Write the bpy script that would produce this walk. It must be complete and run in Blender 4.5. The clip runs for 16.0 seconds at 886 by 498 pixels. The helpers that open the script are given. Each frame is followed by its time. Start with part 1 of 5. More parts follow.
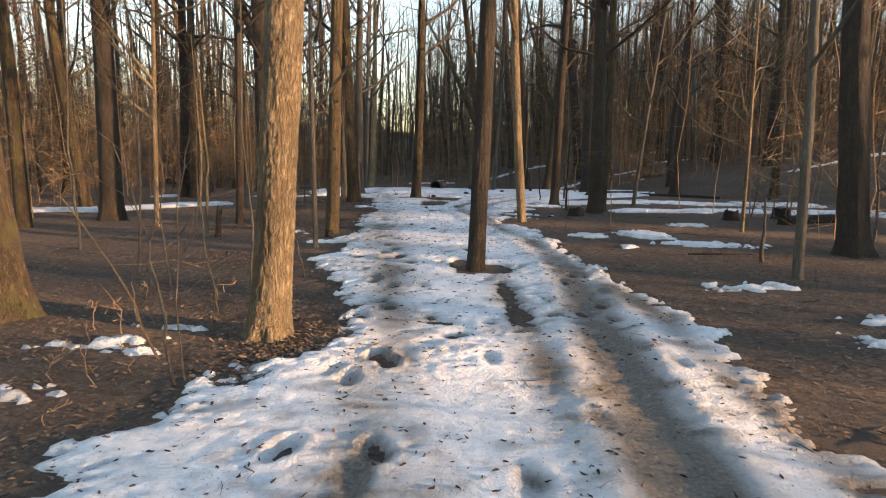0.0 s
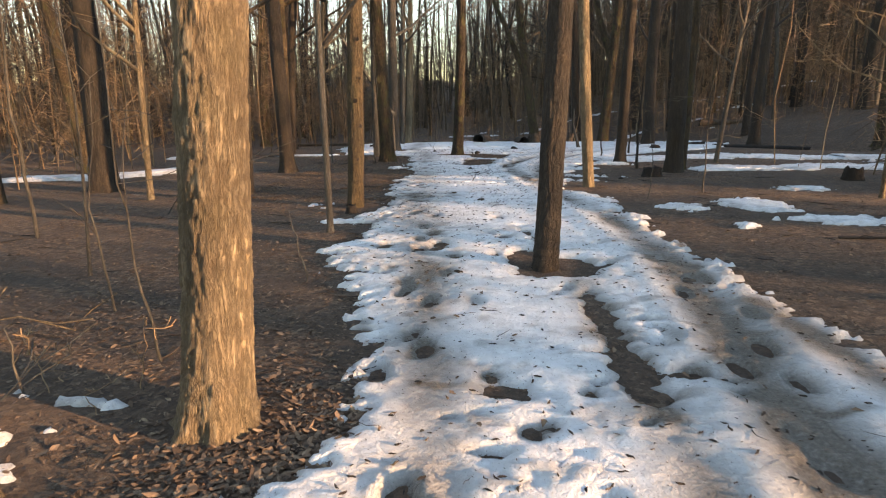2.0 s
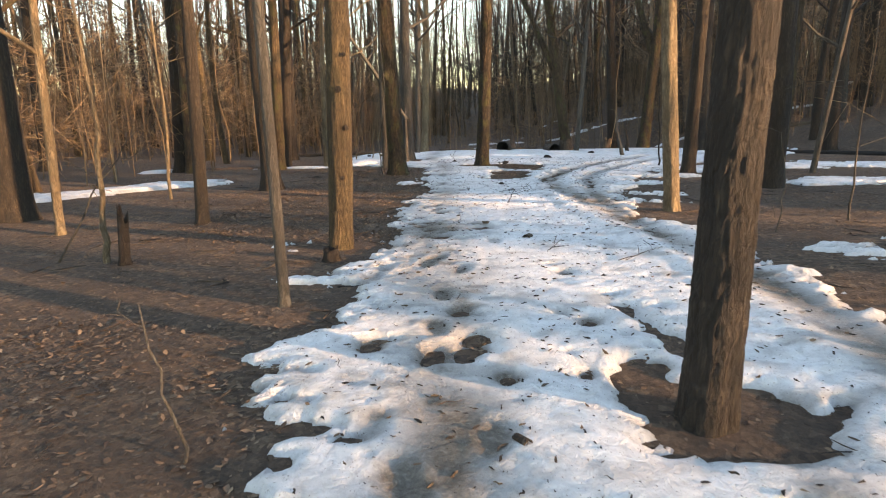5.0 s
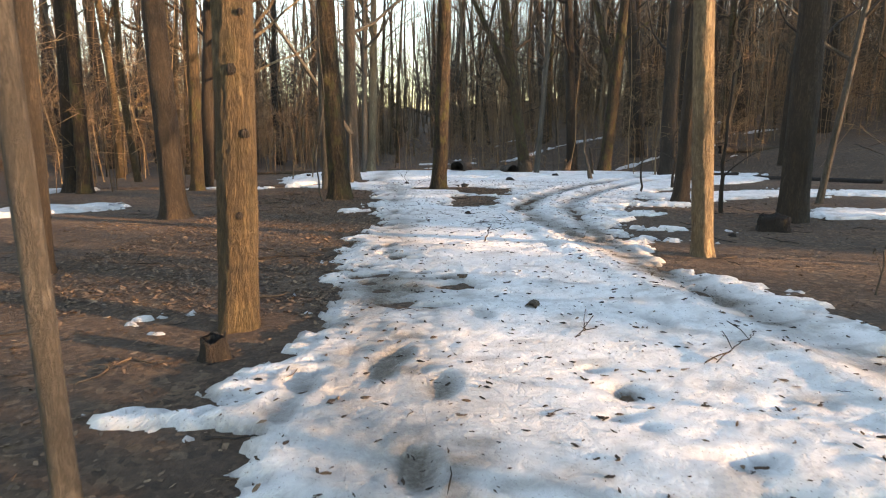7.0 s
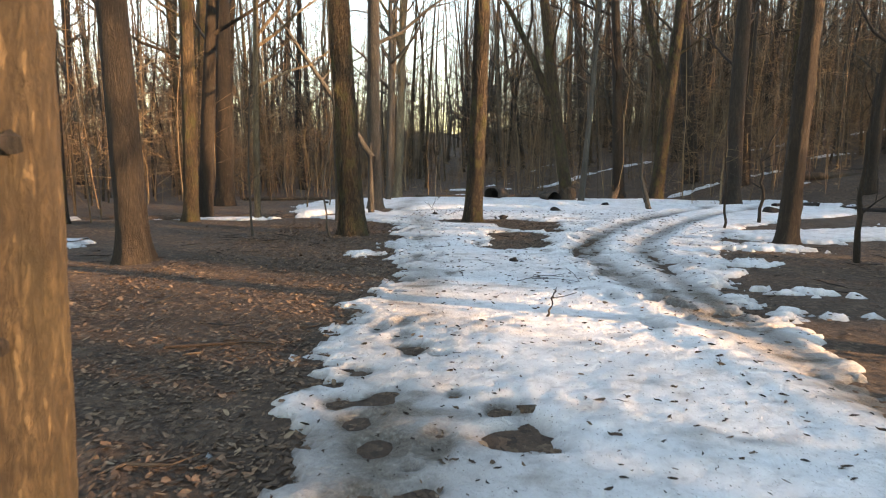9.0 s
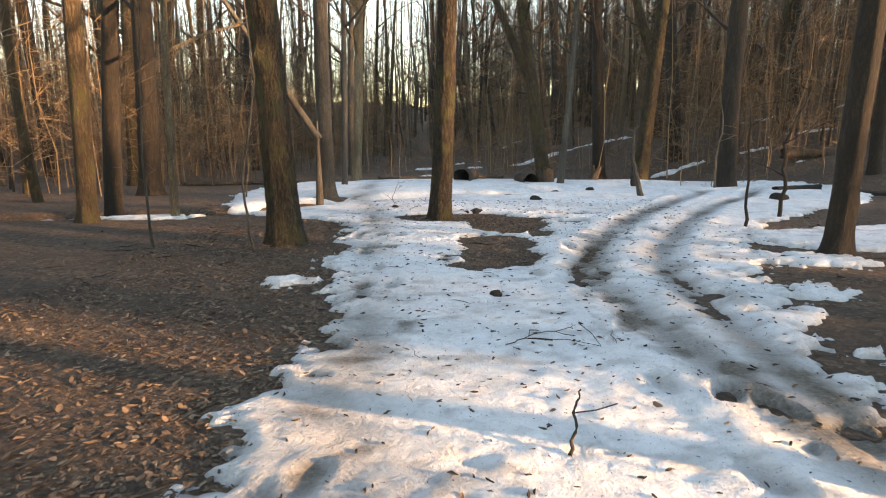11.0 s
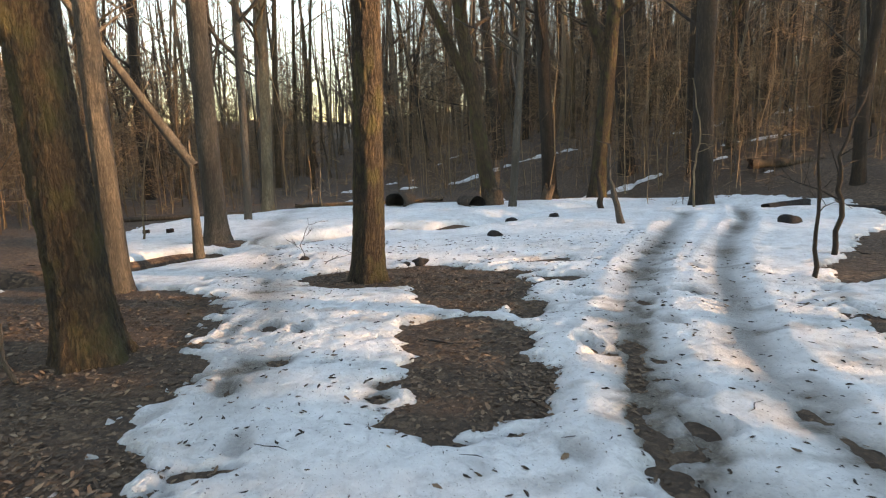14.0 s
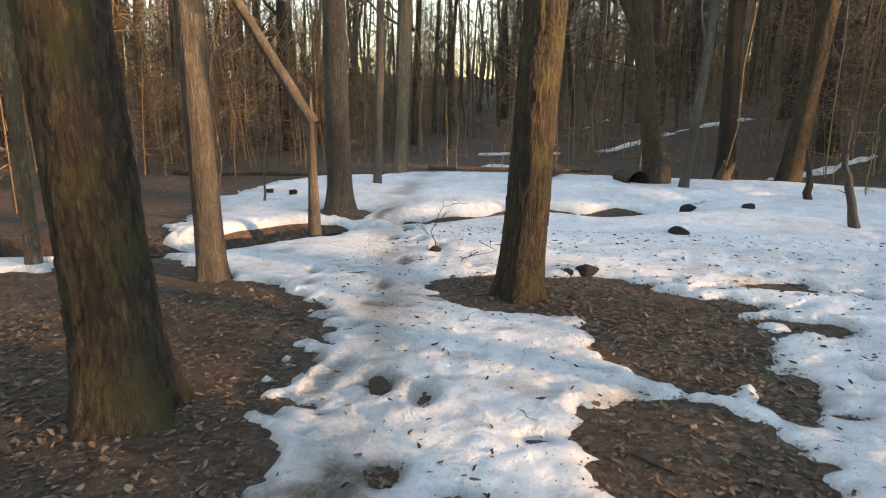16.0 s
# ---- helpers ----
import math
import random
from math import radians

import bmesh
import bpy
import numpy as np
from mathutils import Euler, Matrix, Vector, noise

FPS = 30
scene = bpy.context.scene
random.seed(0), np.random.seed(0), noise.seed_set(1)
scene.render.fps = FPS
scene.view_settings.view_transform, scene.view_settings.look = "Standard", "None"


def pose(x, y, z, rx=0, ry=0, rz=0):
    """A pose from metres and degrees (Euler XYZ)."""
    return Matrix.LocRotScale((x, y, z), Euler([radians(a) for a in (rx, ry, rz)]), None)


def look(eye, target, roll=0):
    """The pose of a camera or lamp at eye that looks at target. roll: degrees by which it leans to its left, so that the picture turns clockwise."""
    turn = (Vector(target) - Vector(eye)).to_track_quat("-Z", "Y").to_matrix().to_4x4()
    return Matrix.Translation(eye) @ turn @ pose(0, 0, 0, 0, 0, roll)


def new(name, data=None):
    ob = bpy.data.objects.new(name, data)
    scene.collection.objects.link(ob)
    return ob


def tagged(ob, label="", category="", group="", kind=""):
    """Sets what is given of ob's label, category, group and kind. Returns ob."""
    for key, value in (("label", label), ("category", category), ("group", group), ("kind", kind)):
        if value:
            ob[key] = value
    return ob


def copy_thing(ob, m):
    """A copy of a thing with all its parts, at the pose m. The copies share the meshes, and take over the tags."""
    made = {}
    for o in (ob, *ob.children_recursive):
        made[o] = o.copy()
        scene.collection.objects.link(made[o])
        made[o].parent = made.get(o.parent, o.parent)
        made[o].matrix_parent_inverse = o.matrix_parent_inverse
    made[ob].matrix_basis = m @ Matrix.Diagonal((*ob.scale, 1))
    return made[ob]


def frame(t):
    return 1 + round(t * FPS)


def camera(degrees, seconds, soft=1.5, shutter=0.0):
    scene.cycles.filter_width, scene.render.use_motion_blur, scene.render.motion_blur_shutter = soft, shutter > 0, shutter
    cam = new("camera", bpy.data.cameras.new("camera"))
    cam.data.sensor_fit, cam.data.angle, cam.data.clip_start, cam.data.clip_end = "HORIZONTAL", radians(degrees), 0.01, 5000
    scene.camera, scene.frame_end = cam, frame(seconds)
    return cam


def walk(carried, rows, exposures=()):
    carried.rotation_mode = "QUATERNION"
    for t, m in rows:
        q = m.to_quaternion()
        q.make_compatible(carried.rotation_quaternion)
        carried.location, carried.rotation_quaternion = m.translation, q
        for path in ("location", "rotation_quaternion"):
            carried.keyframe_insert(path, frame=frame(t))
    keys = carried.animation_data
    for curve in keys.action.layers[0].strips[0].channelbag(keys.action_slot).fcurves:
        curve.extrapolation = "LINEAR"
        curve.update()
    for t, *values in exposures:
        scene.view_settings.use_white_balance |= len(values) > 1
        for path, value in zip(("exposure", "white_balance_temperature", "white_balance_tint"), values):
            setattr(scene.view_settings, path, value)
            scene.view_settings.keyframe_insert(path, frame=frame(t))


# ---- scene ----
cam = camera(74.0, 16.0, 1.1, 0.2)
PATH = [
    (0, (-0.024, -0.053, 1.587), (-0.075, 1.922, 1.279), 0.5),
    (0.5, (-0.045, 0.618, 1.581), (-0.101, 2.583, 1.211), 2.1),
    (1, (-0.118, 1.155, 1.576), (-0.25, 3.114, 1.197), 0.5),
    (1.5, (-0.192, 1.798, 1.595), (-0.295, 3.748, 1.16), -0.7),
    (2, (-0.241, 2.291, 1.609), (-0.429, 4.226, 1.142), -0.8),
    (2.5, (-0.25, 2.862, 1.642), (-0.472, 4.786, 1.143), -0.7),
    (3, (-0.342, 3.374, 1.652), (-0.422, 5.314, 1.172), -0.7),
    (5.5, (-0.742, 5.926, 1.396), (-1.01, 7.859, 0.958), -1.5),
    (6, (-0.856, 6.47, 1.378), (-1.042, 8.401, 0.89), 0.4),
    (6.5, (-0.938, 7.062, 1.359), (-1.266, 9.006, 1.024), -2.8),
    (7, (-1.025, 7.642, 1.337), (-1.091, 9.605, 0.959), -0.2),
    (7.5, (-1.092, 8.167, 1.335), (-1.204, 10.133, 0.983), -1.0),
    (8, (-1.131, 8.763, 1.332), (-1.228, 10.737, 1.025), -0.8),
    (8.5, (-1.177, 9.301, 1.299), (-1.159, 11.267, 0.933), -0.1),
    (9, (-1.193, 9.899, 1.314), (-1.36, 11.869, 1.015), -0.0),
    (9.5, (-1.224, 10.34, 1.328), (-1.196, 12.305, 0.955), -0.8),
    (10, (-1.231, 10.88, 1.367), (-1.303, 12.853, 1.044), 0.1),
    (12.5, (-1.219, 13.531, 1.573), (-1.266, 15.466, 1.069), -1.0),
    (13, (-1.234, 14.074, 1.554), (-1.293, 16.056, 1.29), -1.5),
    (13.5, (-1.248, 14.585, 1.508), (-1.038, 16.533, 1.107), 0.6),
    (14, (-1.268, 15.042, 1.523), (-1.109, 17.006, 1.181), -1.8),
    (14.5, (-1.303, 15.513, 1.544), (-1.278, 17.482, 1.193), -0.3),
    (15, (-1.384, 15.951, 1.566), (-1.35, 17.898, 1.112), -1.1),
    (15.5, (-1.465, 16.424, 1.579), (-1.702, 18.36, 1.134), -4.0),
    (16, (-1.571, 16.844, 1.581), (-1.837, 18.769, 1.109), 0.6),
]
walk(cam, [(t, look(eye, target, roll)) for t, eye, target, roll in PATH], [(0.0, 2.1, 7100, 20), (3.0, 2.42, 7200, 19), (6.0, 2.65, 7300, 19), (9.0, 2.7, 7550, 19), (16.0, 2.75, 7750, 19)])

# ---------------------------------------------------------------- light
SUN_DIR = Vector((0.952, -0.305, 0.0)).normalized()      # where the low sun stands, seen from the path
SUN_ELEV = 7.0
world = bpy.data.worlds.new("winter_sky")
world.use_nodes = True
scene.world = world
wn = world.node_tree.nodes
sky = wn.new("ShaderNodeTexSky")
sky.sky_type = 'NISHITA'
sky.sun_disc = False
sky.sun_elevation = radians(SUN_ELEV)
sky.sun_rotation = math.atan2(SUN_DIR.x, SUN_DIR.y)
sky.dust_density = 0.0
sky.air_density = 1.0
sky.ozone_density = 1.0
wn["Background"].inputs["Strength"].default_value = 0.15
world.node_tree.links.new(sky.outputs[0], wn["Background"].inputs["Color"])
sun = new("sun", bpy.data.lights.new("sun", 'SUN'))
sun.data.energy = 4.4
sun.data.angle = radians(0.9)
sun.data.color = (1.0, 0.66, 0.36)
sun_from = SUN_DIR * math.cos(radians(SUN_ELEV)) + Vector((0, 0, math.sin(radians(SUN_ELEV))))
sun.matrix_world = look(sun_from * 50, (0, 0, 0))


# ---------------------------------------------------------------- noise on arrays
def hash01(i, j, seed):
    n = (i.astype(np.int64) * 374761393 + j.astype(np.int64) * 668265263 + seed * 1274126177) & 0x7FFFFFFF
    n = ((n ^ (n >> 13)) * 1274126177) & 0x7FFFFFFF
    n = ((n ^ (n >> 16)) * 668265263) & 0x7FFFFFFF
    return (n & 0xFFFFF) / float(0xFFFFF)


def vnoise(x, y, seed=0):
    """Smooth value noise from -1 to 1 on arrays."""
    i, j = np.floor(x), np.floor(y)
    u, v = x - i, y - j
    u, v = u * u * (3 - 2 * u), v * v * (3 - 2 * v)
    a, b = hash01(i, j, seed), hash01(i + 1, j, seed)
    c, d = hash01(i, j + 1, seed), hash01(i + 1, j + 1, seed)
    return (a + (b - a) * u + (c - a) * v + (a - b - c + d) * u * v) * 2 - 1


def fbm(x, y, seed=0, octaves=4):
    total, amp = 0.0, 1.0
    for k in range(octaves):
        total = total + amp * vnoise(x * 2 ** k + 17.3 * k, y * 2 ** k - 9.1 * k, seed + k)
        amp *= 0.5
    return total * 0.55


def ease(a, b, x):
    t = np.clip((x - a) / (b - a), 0, 1)
    return t * t * (3 - 2 * t)


def near_line(x, y, pts):
    """Distance of arrays x, y from a polyline."""
    best = np.full(np.shape(x), 1e9)
    for (ax, ay), (bx, by) in zip(pts, pts[1:]):
        dx, dy = bx - ax, by - ay
        t = np.clip(((x - ax) * dx + (y - ay) * dy) / (dx * dx + dy * dy), 0, 1)
        best = np.minimum(best, np.hypot(x - ax - t * dx, y - ay - t * dy))
    return best


# ---------------------------------------------------------------- the lie of the land
BROOK = [(-9.0, 21.4), (-6.5, 22.2), (-5.0, 22.7), (-4.3, 23.6), (-3.9, 24.35), (-3.1, 24.75), (-2.4, 25.5), (-1.7, 26.0), (-0.6, 25.9), (0.6, 26.6)]
BROOK_FAR = [(0.6, 26.6), (1.5, 28.4), (4.0, 30.0), (7.0, 28.6), (11.0, 24.0), (14.0, 19.0)]


def brook_depth(x, y):
    d = near_line(x, y, BROOK)
    bridge = 1 - 0.9 * np.exp(-((x + 3.55) ** 2 + (y - 24.6) ** 2) / 0.16)
    near = 0.36 * np.exp(-(d / 0.46) ** 4) * bridge
    return near + 0.22 * np.exp(-(near_line(x, y, BROOK_FAR) / 0.45) ** 2)


def land(x, y):
    """Height of the bare ground."""
    x, y = np.asarray(x, float), np.asarray(y, float)
    z = 0.11 * ease(6.5, 10, y) - 0.09 * ease(20, 26, y) - 0.02 * ease(26, 33, y)
    d = ((x - 12) + 0.6 * (y - 20)) / 1.166
    hill = 0.18 * (70 - 70 * np.exp(-np.clip(d, 0, 400) / 70)) * ease(0, 4, d) * (0.35 + 0.65 * ease(-12, 24, y + 0.45 * (x - 8)))
    left = 0.17 * (45 - 45 * np.exp(-np.clip(-x - 12, 0, 400) / 45)) * ease(24, 62, y) + 0.015 * np.clip(y - 70, 0, 80)
    far = np.hypot(x, y)
    z = z + hill + left + 0.05 * fbm(x * 0.35, y * 0.35, 3, 3) * ease(2.5, 6, np.abs(x + 0.7))
    z = z + 0.5 * fbm(x * 0.06, y * 0.06, 8, 2) * ease(14, 40, far)
    return z - brook_depth(x, y)


def land_at(x, y):
    return float(land(np.array([x]), np.array([y]))[0])


EDGE_Y = [0, 2.6, 3.3, 4.2, 4.4, 5, 6.1, 6.7, 7.8, 8.6, 9.0, 9.8, 10.3, 10.7, 12, 14, 16.5, 18, 19, 20.8, 21.3, 22, 23, 26, 30, 32]
EDGE_L = [-2.2, -1.9, -1.75, -1.65, -1.15, -1.05, -1.2, -1.4, -1.65, -2.35, -1.8, -1.85, -2.25, -1.95, -2.1, -2.3, -2.2, -2.65, -2.65, -2.9, -3.8, -5.0, -5.7, -6.6, -6.5, -4.5]
EDGE_RY = [0, 3.3, 4.2, 5.3, 6.3, 7.0, 8.7, 10, 11.2, 12.1, 13, 13.7, 14.4, 15.4, 16.2, 17.4, 18.1, 19.4, 21, 22, 24, 27, 30, 32]
EDGE_R = [2.1, 2.1, 2.2, 2.3, 2.25, 2.1, 1.75, 1.6, 1.55, 1.45, 0.85, 1.15, 0.8, 0.95, 1.35, 1.6, 1.9, 2.3, 3.5, 4.5, 7.0, 9.0, 8.0, 4.5]
RUT_A = [(1.05, 0.5), (1.1, 2.5), (1.2, 4.0), (1.38, 6.0), (1.5, 8.0), (1.2, 10.5), (0.65, 13.0), (0.2, 15.5), (-0.02, 17.6), (0.35, 18.9), (0.75, 19.8), (1.6, 21.5), (3.06, 23.9), (4.6, 26.5)]
RUT_B = [(0.95, 11.5), (0.7, 13.6), (0.6, 15.2), (0.64, 16.1), (0.72, 17.5), (1.1, 18.7), (2.07, 20.7), (3.3, 22.7), (5.1, 25.2), (6.4, 27.5)]
TRODDEN = [(-0.5, 0.0), (-0.55, 4.0), (-0.8, 7.0), (-1.35, 10.0), (-1.7, 13.0), (-1.95, 16.0), (-2.25, 18.5), (-2.5, 20.5), (-2.75, 22.0), (-3.3, 24.0), (-3.7, 27.0), (-4.0, 33.0)]
BARE_STRIPS = [[(0.6, 5.4), (0.58, 6.2), (0.52, 7.2)], [(0.09, 9.41), (0.23, 9.02), (0.37, 8.61)], [(-0.16, 17.1), (-0.05, 17.9), (0.2, 18.4), (0.36, 18.9)], [(0.7, 16.25), (0.78, 16.9), (0.8, 17.7)]]
RUT_C = [(0.6, 1.5), (0.64, 3.6), (0.62, 5.2), (0.57, 6.4), (0.5, 7.4)]
OUTER_ICE = [(1.95, 1.5), (1.97, 4.0), (2.02, 5.6), (1.85, 7.0)]
# melted holes and deep prints: x, y, radius
HOLES = [(-0.28, 5.6, 0.09), (-0.06, 4.97, 0.1), (0.03, 5.03, 0.06), (0.29, 5.41, 0.07), (0.96, 5.74, 0.1), (-1.03, 9.26, 0.11), (-0.17, 9.13, 0.1), (-0.86, 8.67, 0.07), (-0.7, 8.31, 0.08), (-1.53, 8.67, 0.12), (-0.27, 8.38, 0.06), (0.13, 8.51, 0.08), (-0.03, 8.34, 0.12), (-0.25, 10.27, 0.08), (-2.3, 8.62, 0.07), (-1.7, 13.5, 0.12), (-1.93, 13.03, 0.08), (-1.95, 12.6, 0.09), (-1.15, 12.59, 0.11), (-1.8, 12.4, 0.11), (-1.77, 12.71, 0.06), (-1.66, 12.18, 0.12), (-1.38, 12.76, 0.05), (-2.09, 18.89, 0.12), (-1.39, 18.38, 0.1), (-1.4, 18.21, 0.1), (-0.9, 16.75, 0.05)]
# islands of bare litter: x, y, radius across, radius along
BARE = [(0.3, 7.98, 0.4, 0.34), (0.02, 8.25, 0.15, 0.26), (-1.3, 21.45, 0.98, 0.58), (-0.55, 20.75, 0.62, 0.9), (-0.15, 19.95, 0.2, 0.36), (-0.78, 19.2, 0.5, 0.55), (-0.78, 18.4, 0.48, 0.6), (-1.15, 17.95, 0.24, 0.2), (0.1, 21.4, 0.25, 0.14), (0.45, 20.9, 0.16, 0.12), (0.62, 22.0, 0.3, 0.16), (-1.05, 12.3, 0.1, 0.07), (-1.5, 11.8, 0.16, 0.1), (-0.15, 5.4, 0.16, 0.09), (1.5, 13.6, 0.55, 0.6), (-4.1, 23.35, 0.3, 0.18), (-4.3, 25.1, 0.5, 0.3)]
SNOW_BANKS = [(-1.35, 3.6, 0.55, 0.5), (-1.8, 2.9, 0.3, 0.25), (-2.9, 3.5, 0.15, 0.05), (-3.1, 4.6, 0.25, 0.1), (3.6, 11.5, 0.5, 0.55), (4.4, 10.3, 0.6, 0.28), (2.9, 9.9, 0.2, 0.12), (5.2, 13.4, 0.4, 0.3), (4.4, 5.7, 0.28, 0.09), (4.1, 5.1, 0.25, 0.08), (3.6, 7.2, 0.3, 0.12), (2.6, 11.2, 0.3, 0.18), (1.8, 17.0, 0.5, 0.25), (2.3, 18.2, 0.7, 0.3), (1.25, 14.6, 0.25, 0.1), (1.6, 15.4, 0.3, 0.1), (-2.05, 9.95, 0.25, 0.12), (-2.75, 17.3, 0.22, 0.2), (-3.0, 11.3, 0.1, 0.05), (-2.7, 5.1, 0.2, 0.1)]
SNOW_LANES = [([(-12.5, 14.2), (-9.5, 15.3), (-7.6, 17.8)], 0.75), ([(-12, 19.5), (-9.0, 21.0), (-5.6, 21.6)], 0.35), ([(4.8, 16.8), (8, 17.5), (13, 15.0)], 0.8), ([(3.2, 19.5), (6.5, 20.5), (11, 19)], 0.9), ([(-1.5, 42), (3.2, 47.5)], 0.35), ([(8.5, 37.5), (14.5, 36.5)], 0.3), ([(5.0, 33.5), (8.5, 34.5), (10.5, 34.6)], 0.4), ([(9.6, 31.4), (11.2, 31.8)], 0.22), ([(-3, 39), (2.0, 40.5), (7, 42)], 0.3), ([(-2.5, 34.5), (3.0, 33.2)], 0.35), ([(14, 27), (22, 30)], 0.4), ([(12, 42), (20, 44)], 0.4), ([(10, 12.5), (16, 11)], 0.5)]


def island(x, y, spots):
    best = np.full(np.shape(x), -1e9)
    for cx, cy, rx, ry in spots:
        r = np.hypot((x - cx) / rx, (y - cy) / ry)
        best = np.maximum(best, (1 - r) * min(rx, ry))
    return best


def snow_mask(x, y):
    """Metres inside the edge of the snow; negative where the ground is bare."""
    left, right = np.interp(y, EDGE_Y, EDGE_L), np.interp(y, EDGE_RY, EDGE_R)
    m = np.minimum(x - left, right - x)
    m = np.where(y > 32, np.minimum(m, 32 - y), m)
    m = np.maximum(m, island(x, y, SNOW_BANKS))
    for pts, half in SNOW_LANES:
        m = np.maximum(m, half - near_line(x, y, pts) - 0.28 * (1 - vnoise(x * 1.3, y * 1.3, 21)) - 0.05 * ease(30, 33, y))
    ragged = 0.2 * fbm(x * 2.0, y * 3.2, 5, 5) + 0.16 * fbm(x * 5.0, y * 8.0, 15, 4) + 0.17 * fbm(x * 12, y * 17, 17, 2)
    m = m + 1.15 * ragged * (1 - 0.75 * ease(0.25, 0.8, m))
    hole = island(x, y, BARE)
    for pts in BARE_STRIPS:
        hole = np.maximum(hole, (0.09 if pts[0][1] < 8 else 0.045) - near_line(x, y, pts))
    hole = hole + (0.10 * fbm(x * 3.1, y * 4.0, 12, 4) + 0.08 * fbm(x * 9.0, y * 13.0, 13, 3)) * ease(-0.3, -0.03, hole)
    melted = island(x, y, [(hx, hy, hr * 0.62, hr * 0.7) for hx, hy, hr in HOLES])
    hole = np.maximum(hole, melted - 0.012 + 0.04 * fbm(x * 11, y * 13, 14, 3) * ease(-0.1, 0.0, melted))
    m = np.minimum(m, -hole)
    pits = vnoise(x * 3.4, y * 6.5, 31) * 0.55 + 0.45 * vnoise(x * 8.0, y * 13.0, 32)
    wide = np.exp(-(np.maximum(m, 0) / 0.35) ** 2)
    m = np.minimum(m, (1.0 - 0.55 * wide - pits + 0.3 * ease(22, 24, y)) * 0.45)
    m = np.minimum(m, 2.0 * (near_line(x, y, BROOK) - 0.5 - 0.12 * vnoise(x * 1.7, y * 1.7, 33)) + 2.2 * np.exp(-((x + 3.5) ** 2 + (y - 24.55) ** 2) / 0.12))
    return m


rng = np.random.default_rng(7)
STEPS = []                                    # footprints: x, y, heading, depth
for k in range(150):
    sy = 1.0 + 25 * rng.random()
    line = TRODDEN if rng.random() < 0.6 else RUT_A
    sx = float(np.interp(sy, [p[1] for p in line], [p[0] for p in line])) + rng.normal(0, 0.4)
    STEPS.append((sx, sy, rng.normal(0.05, 0.25), 0.018 + 0.055 * rng.random() ** 3))


